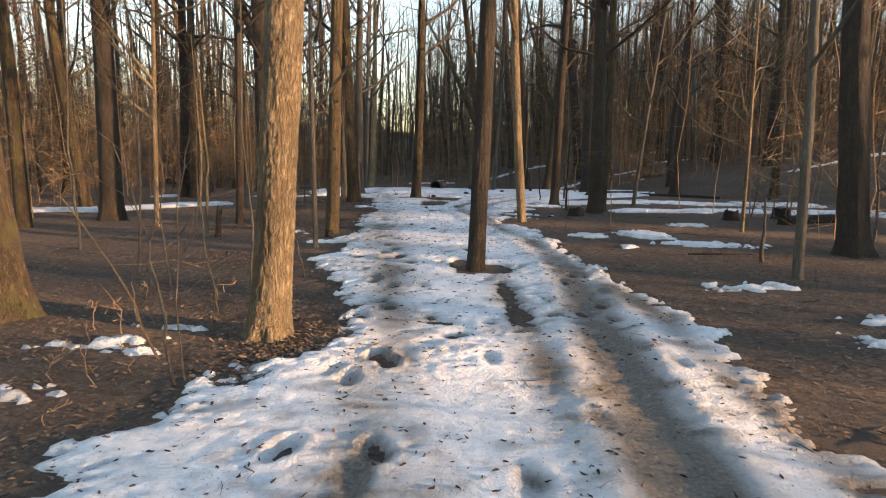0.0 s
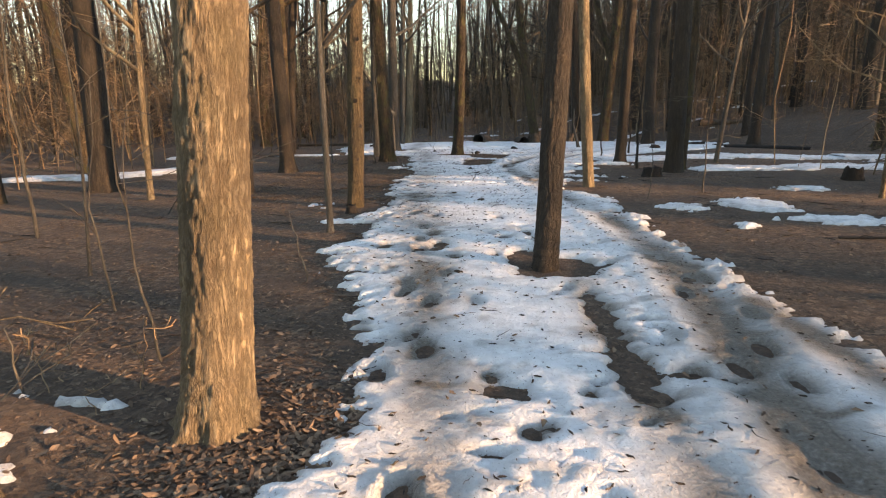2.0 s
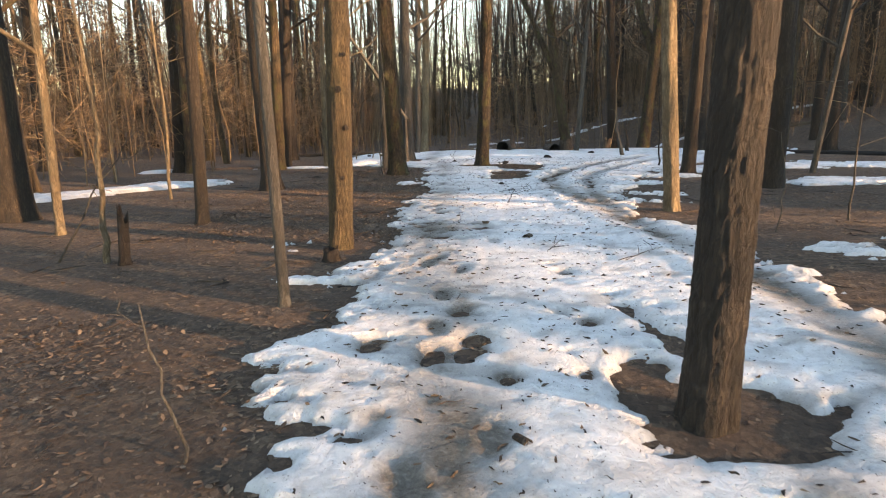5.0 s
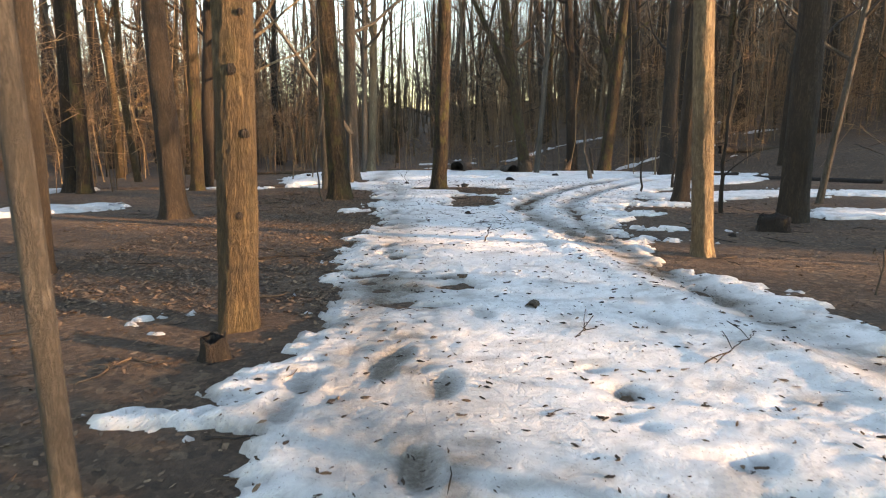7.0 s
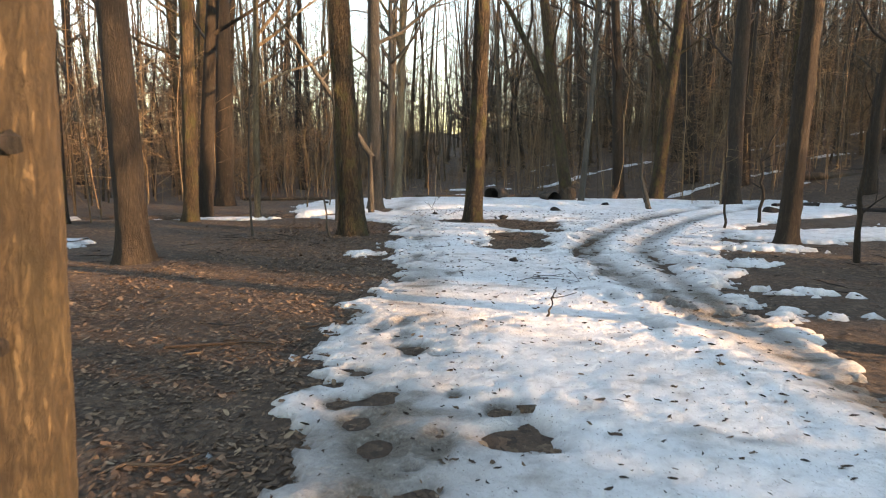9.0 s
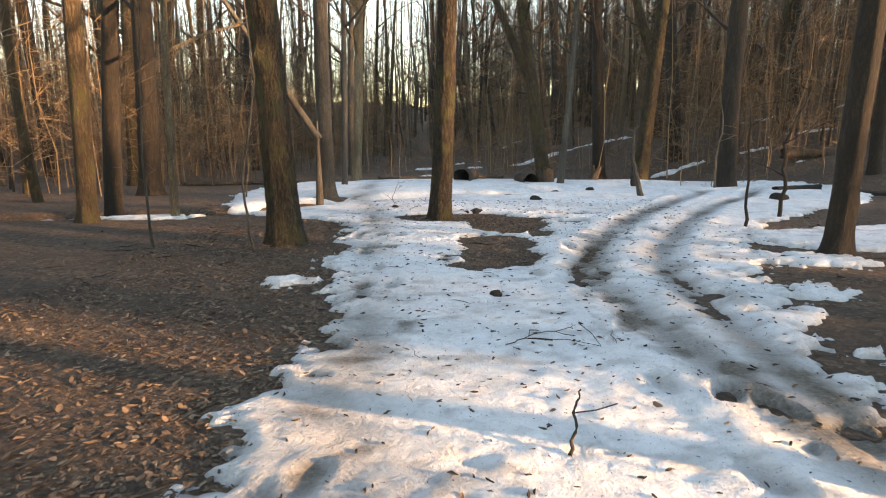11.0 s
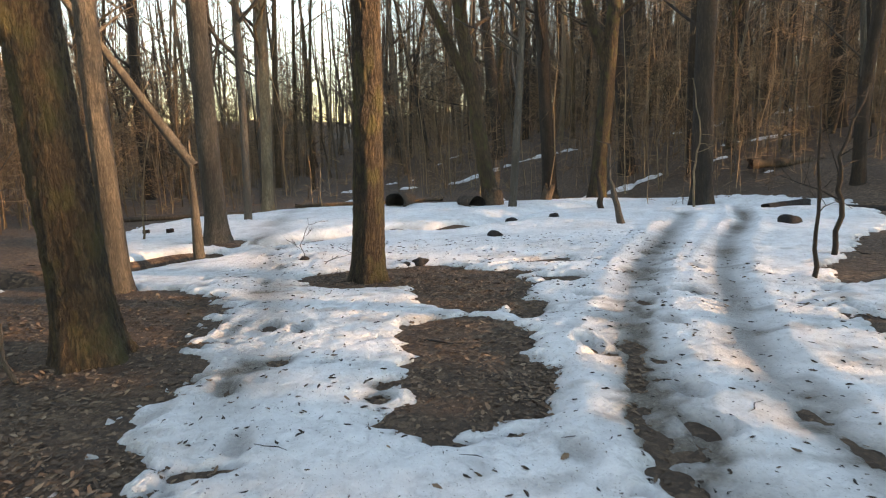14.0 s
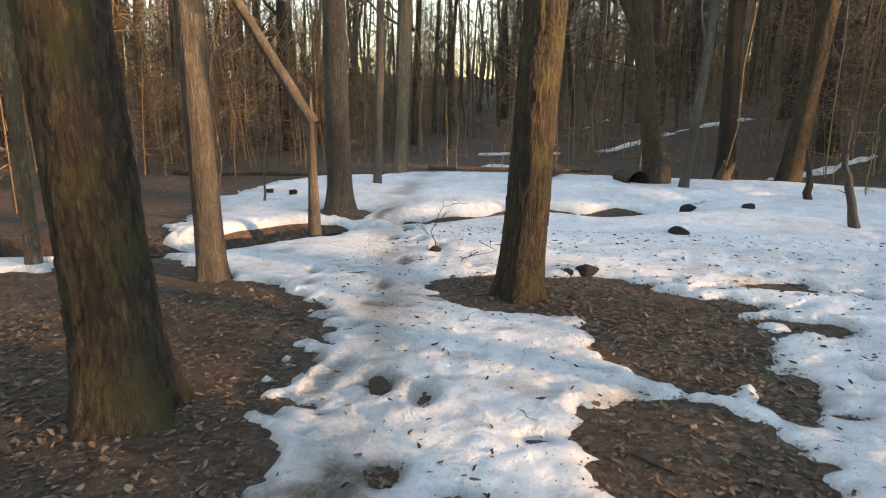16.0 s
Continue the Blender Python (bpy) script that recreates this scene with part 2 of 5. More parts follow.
def snow_top(x, y):
    """Height of the snow's surface and how dirty it is, pit and print shading included."""
    m = snow_mask(x, y)
    thick = np.where(m > 0, 0.052 * (1 - np.exp(-np.maximum(m, 0) / 0.05)), np.maximum(m * 0.5, -0.06))
    inside = ease(-0.06, 0.14, m)
    field = ease(21, 25, y) * ease(-0.2, 0.5, m)
    lumpy = 0.55 + 0.45 * vnoise(x * 1.4, y * 1.1, 48)
    bumps = 0.007 * fbm(x * 2.6, y * 3.6, 40, 3) + lumpy * (0.016 * np.abs(vnoise(x * 7, y * 8, 44)) + 0.017 * np.abs(vnoise(x * 12, y * 14, 45)) + 0.008 * vnoise(x * 25, y * 27, 46)) - 0.009
    bumps = bumps * (1 - 0.1 * ease(5, 9, y)) * (1 - 0.3 * field) + field * (0.04 + 0.06 * fbm(x * 0.7, y * 0.7, 47, 2)) * ease(0.0, 0.7, m)
    ra, rb, tr = near_line(x, y, RUT_A), near_line(x, y, RUT_B), near_line(x, y, TRODDEN)
    inner = np.exp(-(near_line(x, y, RUT_C) / 0.17) ** 2)
    rut = np.maximum(np.exp(-(ra / (0.29 - 0.1 * ease(7, 11, y))) ** 2), np.exp(-(rb / 0.17) ** 2))
    ridge = np.maximum(np.exp(-((ra - 0.34) / 0.14) ** 2), np.exp(-((rb - 0.3) / 0.12) ** 2))
    trod = np.exp(-(tr / (0.27 + 0.16 * ease(8, 11, y) * ease(16, 14, y))) ** 2)
    ice = np.exp(-(near_line(x, y, OUTER_ICE) / 0.2) ** 2)
    z = thick + inside * (bumps * (1 - 0.6 * rut) * (1 - 0.6 * ice) - 0.027 * rut + 0.024 * ridge - 0.012 * trod - 0.02 * ice)
    dirt_shade = (1.5 - 0.5 * ease(8, 13, y)) * rut * (0.7 + 0.5 * fbm(x * 1.7, y * 1.1, 51, 3)) + (0.8 - 0.28 * ease(14, 17, y)) * trod * (0.75 + 0.8 * fbm(x * 2.2, y * 1.4, 52, 3))
    # shading of shallow pits put into the colour, though nothing is dug here
    dirt_shade = dirt_shade + 0.36 * ease(0.2, 0.6, vnoise(x * 3.1, y * 6.1, 31) * 0.6 + 0.4 * vnoise(x * 8.5, y * 14.0, 39)) * (1 - 0.8 * ease(22, 24, y))
    dirt_shade = dirt_shade + inner * (0.85 + 0.8 * fbm(x * 1.6, y * 1.2, 58, 3)) * ease(2.2, 4.6, y) + 0.35 * rut * ease(9, 6, y)
    dirt_shade = dirt_shade + ice * (0.7 + 0.6 * fbm(x * 1.9, y * 1.2, 57, 3))
    for hx, hy, hr in HOLES:
        q = np.exp(-(((x - hx) ** 2 + (y - hy) ** 2) / (hr * 0.85) ** 2) ** 2)
        z = z - 0.018 * inside * q
        dirt_shade = dirt_shade + 0.75 * q
    dirt_shade = dirt_shade + 0.35 * np.exp(-np.maximum(m, 0) / 0.04) + 0.2 * np.maximum(0, fbm(x * 1.3, y * 1.3, 53, 4) + 0.05)
    for sx, sy, turn, deep in STEPS:
        c, s = math.cos(turn), math.sin(turn)
        box = (np.abs(x - sx) < 0.35) & (np.abs(y - sy) < 0.35)
        if not box.any():
            continue
        u, v = (x[box] - sx) * c + (y[box] - sy) * s, -(x[box] - sx) * s + (y[box] - sy) * c
        r = (u / 0.075) ** 2 + (v / 0.15) ** 2
        z[box] += inside[box] * (-deep * np.exp(-r ** 2) + 0.3 * deep * np.exp(-((np.sqrt(r) - 1.35) / 0.25) ** 2))
        # the dent is darkened in the colour too
        dirt_shade[box] += 0.5 * np.exp(-r ** 2)
    return z, np.clip(dirt_shade, 0, 1), m


# ---------------------------------------------------------------- materials
def node_mat(name):
    mat = bpy.data.materials.new(name)
    mat.use_nodes = True
    return mat, mat.node_tree.nodes, mat.node_tree.links, mat.node_tree.nodes["Principled BSDF"]


def ramp(nodes, links, source, stops):
    r = nodes.new("ShaderNodeValToRGB")
    while len(r.color_ramp.elements) < len(stops):
        r.color_ramp.elements.new(0.5)
    for e, (p, c) in zip(r.color_ramp.elements, stops):
        e.position, e.color = p, (*c, 1)
    links.new(source, r.inputs[0])
    return r.outputs[0]


def tex(nodes, links, kind, vector, **values):
    n = nodes.new(kind)
    links.new(vector, n.inputs["Vector"])
    for key, value in values.items():
        n.inputs[key].default_value = value
    return n


def mapped(nodes, links, scale, kind="Object"):
    co, mp = nodes.new("ShaderNodeTexCoord"), nodes.new("ShaderNodeMapping")
    links.new(co.outputs[kind], mp.inputs["Vector"])
    mp.inputs["Scale"].default_value = scale
    return mp.outputs[0]


def mix(nodes, links, fac, a, b, mode='MIX'):
    m = nodes.new("ShaderNodeMix")
    m.data_type, m.blend_type = 'RGBA', mode
    for socket, value in ((m.inputs[0], fac), (m.inputs[6], a), (m.inputs[7], b)):
        if isinstance(value, (int, float)):
            socket.default_value = value
        elif isinstance(value, tuple):
            socket.default_value = (*value, 1)
        else:
            links.new(value, socket)
    return m.outputs[2]


def bump(nodes, links, bsdf, height, strength, distance):
    b = nodes.new("ShaderNodeBump")
    b.inputs["Strength"].default_value, b.inputs["Distance"].default_value = strength, distance
    links.new(height, b.inputs["Height"])
    links.new(b.outputs[0], bsdf.inputs["Normal"])


def bark_material(name, dark, mid, light, stretch, relief, moss=0.0, plates=34.0):
    """Bark: grain along the trunk, blotches, and moss low down on some."""
    mat, n, l, p = node_mat(name)
    grain = tex(n, l, "ShaderNodeTexNoise", mapped(n, l, (stretch, stretch, stretch * 0.16)), Scale=1.0, Detail=7.0, Roughness=0.65)
    blotch = tex(n, l, "ShaderNodeTexNoise", mapped(n, l, (2.3, 2.3, 1.2)), Scale=1.0, Detail=4.0)
    plate = tex(n, l, "ShaderNodeTexNoise", mapped(n, l, (plates, plates, plates * 0.22)), Scale=1.0, Detail=8.0, Roughness=0.68, Distortion=0.25)
    off = n.new("ShaderNodeMath")
    off.operation = 'SUBTRACT'
    l.new(plate.outputs[0], off.inputs[0])
    off.inputs[1].default_value = 0.5
    crack = n.new("ShaderNodeMath")
    crack.operation = 'ABSOLUTE'
    l.new(off.outputs[0], crack.inputs[0])
    col = ramp(n, l, grain.outputs[0], [(0.33, dark), (0.5, mid), (0.68, light)])
    col = mix(n, l, ramp(n, l, crack.outputs[0], [(0.0, (0.9, 0.9, 0.9)), (0.03, (0.55, 0.55, 0.55)), (0.09, (0, 0, 0))]), col, tuple(c * 0.6 for c in dark))
    rise = n.new("ShaderNodeMath")
    rise.operation = 'MULTIPLY_ADD'
    l.new(ramp(n, l, crack.outputs[0], [(0.0, (0, 0, 0)), (0.12, (1, 1, 1))]), rise.inputs[0])
    rise.inputs[1].default_value = 0.7
    l.new(grain.outputs[0], rise.inputs[2])
    tone = ramp(n, l, blotch.outputs[0], [(0.33, (0.5, 0.48, 0.45)), (0.5, (0.9, 0.9, 0.88)), (0.66, (1.25, 1.2, 1.12))])
    col = mix(n, l, 1.0, col, tone, 'MULTIPLY')
    info = n.new("ShaderNodeObjectInfo")
    col = mix(n, l, 0.25, col, ramp(n, l, info.outputs["Random"], [(0.0, (0.045, 0.036, 0.028)), (0.5, mid), (1.0, light)]))
    # darkening put into the colour, following the depth of the modelled grooves
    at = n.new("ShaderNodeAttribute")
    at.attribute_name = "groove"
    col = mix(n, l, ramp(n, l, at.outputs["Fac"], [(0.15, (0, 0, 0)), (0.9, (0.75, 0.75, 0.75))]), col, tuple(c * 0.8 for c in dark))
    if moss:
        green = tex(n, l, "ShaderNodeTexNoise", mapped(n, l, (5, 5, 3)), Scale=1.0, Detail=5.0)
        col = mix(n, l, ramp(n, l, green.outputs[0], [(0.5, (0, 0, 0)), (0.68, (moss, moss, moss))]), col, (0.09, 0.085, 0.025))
    l.new(col, p.inputs["Base Color"])
    p.inputs["Roughness"].default_value = 0.9
    bump(n, l, p, rise.outputs[0], 0.9, relief)
    return mat


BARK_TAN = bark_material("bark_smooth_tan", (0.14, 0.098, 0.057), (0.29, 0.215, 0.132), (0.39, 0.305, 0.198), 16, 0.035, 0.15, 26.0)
BARK_DARK = bark_material("bark_dark", (0.018, 0.013, 0.009), (0.047, 0.033, 0.022), (0.085, 0.061, 0.041), 22, 0.02)
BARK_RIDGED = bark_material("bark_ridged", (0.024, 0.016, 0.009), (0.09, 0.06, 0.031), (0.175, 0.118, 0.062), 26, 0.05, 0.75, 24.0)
BARK_GREY = bark_material("bark_grey", (0.05, 0.043, 0.036), (0.105, 0.09, 0.073), (0.165, 0.142, 0.116), 18, 0.012)
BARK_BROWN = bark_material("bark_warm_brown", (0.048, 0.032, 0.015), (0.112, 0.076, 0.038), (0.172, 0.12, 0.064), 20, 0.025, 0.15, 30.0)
BARK_FAR = bark_material("bark_wood_edge", (0.05, 0.038, 0.027), (0.11, 0.083, 0.058), (0.18, 0.138, 0.095), 14, 0.012)


def litter_colours(n, l, source):
    return ramp(n, l, source, [(0.0, (0.045, 0.027, 0.017)), (0.3, (0.09, 0.055, 0.034)), (0.6, (0.135, 0.083, 0.05)), (0.85, (0.18, 0.115, 0.069)), (1.0, (0.24, 0.163, 0.1))])


def ground_material():
    mat, n, l, p = node_mat("leaf_litter_soil")
    v = mapped(n, l, (1, 1, 1))
    warp = tex(n, l, "ShaderNodeTexNoise", v, Scale=9.0, Detail=3.0)
    shifted = n.new("ShaderNodeVectorMath")
    shifted.operation = 'MULTIPLY_ADD'
    l.new(warp.outputs["Color"], shifted.inputs[0])
    shifted.inputs[1].default_value = (0.09, 0.09, 0.09)
    l.new(v, shifted.inputs[2])
    leaves = tex(n, l, "ShaderNodeTexVoronoi", shifted.outputs[0], Scale=24.0)
    fine = tex(n, l, "ShaderNodeTexVoronoi", shifted.outputs[0], Scale=41.0)
    sep = n.new("ShaderNodeSeparateColor")
    l.new(leaves.outputs["Color"], sep.inputs[0])
    col = litter_colours(n, l, sep.outputs[0])
    soil = tex(n, l, "ShaderNodeTexNoise", v, Scale=1.1, Detail=8.0, Roughness=0.65)
    col = mix(n, l, ramp(n, l, soil.outputs[0], [(0.36, (0.85, 0.85, 0.85)), (0.66, (0.1, 0.1, 0.1))]), col, (0.076, 0.051, 0.035))
    col = mix(n, l, 0.25, col, ramp(n, l, fine.outputs["Distance"], [(0.0, (1.15, 1.1, 1.0)), (0.6, (0.6, 0.58, 0.57))]), 'MULTIPLY')
    fuzz = tex(n, l, "ShaderNodeTexNoise", v, Scale=34.0, Detail=9.0, Roughness=0.75)
    col = mix(n, l, 0.8, col, ramp(n, l, fuzz.outputs[0], [(0.3, (0.5, 0.48, 0.46)), (0.5, (1.0, 1.0, 1.0)), (0.7, (1.55, 1.5, 1.4))]), 'MULTIPLY')
    l.new(col, p.inputs["Base Color"])
    p.inputs["Roughness"].default_value = 0.92
    bump(n, l, p, fuzz.outputs[0], 0.9, 0.035)
    return mat


def snow_material():
    """Granular old snow: crusty lumps, grey meltwater stains, grit, dirty where trodden, darkened prints."""
    mat, n, l, p = node_mat("old_snow")
    v = mapped(n, l, (1, 1, 1))
    at = n.new("ShaderNodeAttribute")
    at.attribute_name = "dirt_shade"
    grain = tex(n, l, "ShaderNodeTexNoise", v, Scale=42.0, Detail=7.0, Roughness=0.72)
    crust = tex(n, l, "ShaderNodeTexNoise", v, Scale=13.0, Detail=6.0, Roughness=0.62, Distortion=0.6)
    stain = tex(n, l, "ShaderNodeTexNoise", v, Scale=3.2, Detail=8.0, Roughness=0.74)
    speck = tex(n, l, "ShaderNodeTexVoronoi", v, Scale=34.0)
    grit = tex(n, l, "ShaderNodeTexNoise", v, Scale=95.0, Detail=2.0)
    clean = ramp(n, l, stain.outputs[0], [(0.3, (0.58, 0.572, 0.56)), (0.45, (0.78, 0.78, 0.778)), (0.62, (0.88, 0.885, 0.89))])
    clean = mix(n, l, 0.55, clean, ramp(n, l, crust.outputs[0], [(0.3, (0.62, 0.62, 0.62)), (0.5, (1.0, 1.0, 1.0))]), 'MULTIPLY')
    dirty = ramp(n, l, grain.outputs[0], [(0.3, (0.07, 0.057, 0.045)), (0.55, (0.185, 0.16, 0.13)), (0.75, (0.36, 0.335, 0.30))])
    col = mix(n, l, at.outputs["Fac"], clean, dirty)
    col = mix(n, l, ramp(n, l, speck.outputs["Distance"], [(0.06, (0.8, 0.8, 0.8)), (0.13, (0, 0, 0))]), col, (0.17, 0.135, 0.105))
    col = mix(n, l, ramp(n, l, grit.outputs[0], [(0.66, (0, 0, 0)), (0.72, (0.6, 0.6, 0.6))]), col, (0.2, 0.17, 0.14))
    l.new(col, p.inputs["Base Color"])
    l.new(ramp(n, l, at.outputs["Fac"], [(0.2, (0.62, 0.62, 0.62)), (0.7, (0.36, 0.36, 0.36))]), p.inputs["Roughness"])
    p.inputs["Specular IOR Level"].default_value = 0.3
    lumps = n.new("ShaderNodeMath")
    lumps.operation = 'MULTIPLY_ADD'
    l.new(crust.outputs[0], lumps.inputs[0])
    lumps.inputs[1].default_value = 2.6
    l.new(grain.outputs[0], lumps.inputs[2])
    bump(n, l, p, lumps.outputs[0], 0.85, 0.02)
    return mat


def island_material(name, stops, rough=0.85):
    """One shade for each loose piece of a joined mesh."""
    mat, n, l, p = node_mat(name)
    geo = n.new("ShaderNodeNewGeometry")
    col = ramp(n, l, geo.outputs["Random Per Island"], stops)
    grain = tex(n, l, "ShaderNodeTexNoise", mapped(n, l, (1, 1, 1)), Scale=60.0, Detail=3.0)
    col = mix(n, l, 0.5, col, ramp(n, l, grain.outputs[0], [(0.3, (0.6, 0.6, 0.6)), (0.7, (1.2, 1.2, 1.2))]), 'MULTIPLY')
    l.new(col, p.inputs["Base Color"])
    p.inputs["Roughness"].default_value = rough
    return mat


LITTER = ground_material()
SNOW = snow_material()
LEAF = island_material("dead_leaf", [(0.0, (0.04, 0.025, 0.016)), (0.35, (0.095, 0.06, 0.037)), (0.65, (0.155, 0.099, 0.06)), (0.9, (0.2, 0.13, 0.08)), (1.0, (0.27, 0.19, 0.12))])
CRUMB = island_material("bark_crumb", [(0.0, (0.012, 0.009, 0.007)), (0.7, (0.04, 0.027, 0.019)), (1.0, (0.11, 0.075, 0.047))])
TWIG = island_material("twig_bark", [(0.0, (0.075, 0.048, 0.028)), (0.6, (0.2, 0.13, 0.072)), (1.0, (0.36, 0.25, 0.145))])
DEAD_WOOD = bark_material("dead_wood", (0.05, 0.035, 0.024), (0.13, 0.09, 0.058), (0.24, 0.17, 0.11), 20, 0.02)
ROT = bark_material("rotten_wood", (0.009, 0.007, 0.005), (0.024, 0.017, 0.013), (0.055, 0.038, 0.026), 18, 0.03)


def water_material():
    mat, n, l, p = node_mat("brook_water")
    p.inputs["Base Color"].default_value = (0.012, 0.012, 0.009, 1)
    p.inputs["Roughness"].default_value = 0.06
    ripple = tex(n, l, "ShaderNodeTexNoise", mapped(n, l, (7, 7, 7)), Scale=1.0, Detail=3.0)
    bump(n, l, p, ripple.outputs[0], 0.25, 0.02)
    return mat


WATER = water_material()


# ---------------------------------------------------------------- mesh helpers
def mesh_from(name, verts, faces, material, smooth=True):
    me = bpy.data.meshes.new(name)
    me.from_pydata(verts if isinstance(verts, list) else verts.tolist(), [], faces if isinstance(faces, list) else faces.tolist())
    me.materials.append(material)
    if smooth:
        me.polygons.foreach_set("use_smooth", np.ones(len(me.polygons), bool))
    me.update()
    return me


def child(name, me, parent, label=""):
    ob = new(name, me)
    ob.parent = parent
    return tagged(ob, label)


def sheet(xs, ys, height, keep=None):
    """A grid over xs by ys with heights, faces kept where keep says so."""
    gx, gy = np.meshgrid(xs, ys)
    verts = np.stack([gx.ravel(), gy.ravel(), height.ravel()], 1)
    nx, ny = len(xs), len(ys)
    i = (np.arange(ny - 1)[:, None] * nx + np.arange(nx - 1)[None, :]).ravel()
    faces = np.stack([i, i + 1, i + nx + 1, i + nx], 1)
    if keep is not None:
        k = keep.ravel()
        ok = k[faces].any(1)
        faces = faces[ok]
        used = np.unique(faces)
        remap = np.zeros(len(verts), int)
        remap[used] = np.arange(len(used))
        return verts[used], remap[faces], used
    return verts, faces, None


def steps_to(a, b, first, growth):
    out, s = [a], first
    while out[-1] < b:
        out.append(out[-1] + s)
        s *= growth
    return np.array(out)


# ---------------------------------------------------------------- ground and snow
gx = np.concatenate([-steps_to(6.0, 420, 0.12, 1.09)[::-1], np.arange(-5.93, 5.95, 0.085), steps_to(6.0, 420, 0.12, 1.09)])
gy = np.concatenate([-steps_to(0.0, 420, 0.12, 1.1)[::-1][:-1], np.arange(0.0, 28, 0.085), steps_to(28.0, 420, 0.12, 1.08)])
mx, my = np.meshgrid(gx, gy)
gz = land(mx, my) + 0.012 * fbm(mx * 4, my * 4, 60, 3) * np.exp(-((mx + 0.5) / 9) ** 2)
gv, gf, _ = sheet(gx, gy, gz)
ground = new("ground", mesh_from("ground", gv, gf, LITTER))
tagged(ground, "brown woodland ground under matted dead leaves", "ground", kind="structure")

sx, sy = np.arange(-7.4, 9.2, 0.038), np.concatenate([np.arange(-3.5, 1.5, 0.1), np.arange(1.5, 22, 0.034), np.arange(22, 32.4, 0.06)])
mx, my = np.meshgrid(sx, sy)
sz, sd, sm = snow_top(mx, my)
sv, sf, used = sheet(sx, sy, land(mx, my) + sz, sm > -0.05)
me = mesh_from("snow", sv, sf, SNOW)
dirt_shade = me.attributes.new("dirt_shade", 'FLOAT', 'POINT')
dirt_shade.data.foreach_set("value", sd.ravel()[used].astype(np.float32))
snow = new("snow", me)
tagged(snow, "trodden melting snow with icy ruts and footprints", "snow", kind="structure")

fx, fy = np.arange(-16, 26, 0.14), np.arange(8, 52, 0.14)
mx, my = np.meshgrid(fx, fy)
inner = (mx > -7.3) & (mx < 9.1) & (my < 32.2)
sz, sd, sm = snow_top(mx, my)
sv, sf, used = sheet(fx, fy, land(mx, my) + sz + 0.03, (sm > -0.03) & ~inner)
me = mesh_from("snow_far", sv, sf, SNOW)
dirt_shade = me.attributes.new("dirt_shade", 'FLOAT', 'POINT')
dirt_shade.data.foreach_set("value", sd.ravel()[used].astype(np.float32))
tagged(new("snow_patches", me), "thin leftover snow patches between the trees", "snow", kind="structure")

wx, wy = np.arange(-9, 12, 0.5), np.arange(21, 31, 0.5)
mx, my = np.meshgrid(wx, wy)
wz = 0.11 - 0.09 * ease(20, 26, my) - 0.02 * ease(26, 33, my) - 0.19
wv, wf, _ = sheet(wx, wy, wz)
tagged(new("water", mesh_from("water", wv, wf, WATER)), "dark still brook water between snowy banks", "water", kind="structure")


# ---------------------------------------------------------------- trees
def tube(points, radii, sides, verts, faces, rnd=None, wobble=0.0):
    """A tapered tube along points, added to verts and faces."""
    base = len(verts)
    side = Vector((0.3, 0.9, 0.31))
    for k, (p, r) in enumerate(zip(points, radii)):
        a = points[max(k - 1, 0)]
        b = points[min(k + 1, len(points) - 1)]
        way = (b - a).normalized()
        u = way.cross(side).normalized()
        w = way.cross(u)
        for s in range(sides):
            t = 2 * math.pi * s / sides
            rr = r * (1 + (rnd.uniform(-wobble, wobble) if wobble else 0))
            q = p + (u * math.cos(t) + w * math.sin(t)) * rr
            verts.append((q.x, q.y, q.z))
    for k in range(len(points) - 1):
        for s in range(sides):
            a, b = base + k * sides + s, base + k * sides + (s + 1) % sides
            faces.append((a, b, b + sides, a + sides))
    tip = base + (len(points) - 1) * sides
    faces.append(tuple(tip + s for s in range(sides)))


def shoot(start, way, length, radius, rnd, segs=4, droop=0.0, crook=0.2):
    """Points and radii of a crooked branch."""
    pts, rad, p, d = [start.copy()], [radius], start.copy(), way.normalized()
    for k in range(segs):
        d = (d + Vector((rnd.gauss(0, crook), rnd.gauss(0, crook), rnd.gauss(0, crook) + droop))).normalized()
        p = p + d * (length / segs)
        pts.append(p.copy())
        rad.append(max(radius * (1 - (k + 1) / (segs + 0.6)), 0.0035))
    return pts, rad


def branch_out(verts, faces, start, way, length, radius, level, rnd, sides):
    pts, rad = shoot(start, way, length, radius, rnd, (2, 3, 5)[level], 0.05 if level > 1 else 0.02)
    tube(pts, rad, sides if level > 1 else 3, verts, faces)
    if level <= 0:
        return
    count = 4 if level > 1 else 2 + (rnd.random() < 0.5)
    for k in range(count):
        f = 0.3 + 0.68 * (k + rnd.random()) / count
        i = min(int(f * (len(pts) - 1)), len(pts) - 2)
        p = pts[i].lerp(pts[i + 1], f * (len(pts) - 1) - i)
        d = (pts[i + 1] - pts[i]).normalized()
        out = Vector((rnd.gauss(0, 1), rnd.gauss(0, 1), rnd.gauss(0.25, 0.6))).normalized()
        branch_out(verts, faces, p, d * 0.75 + out * 0.8, length * rnd.uniform(0.35, 0.55), rad[i] * 0.55, level - 1, rnd, sides)


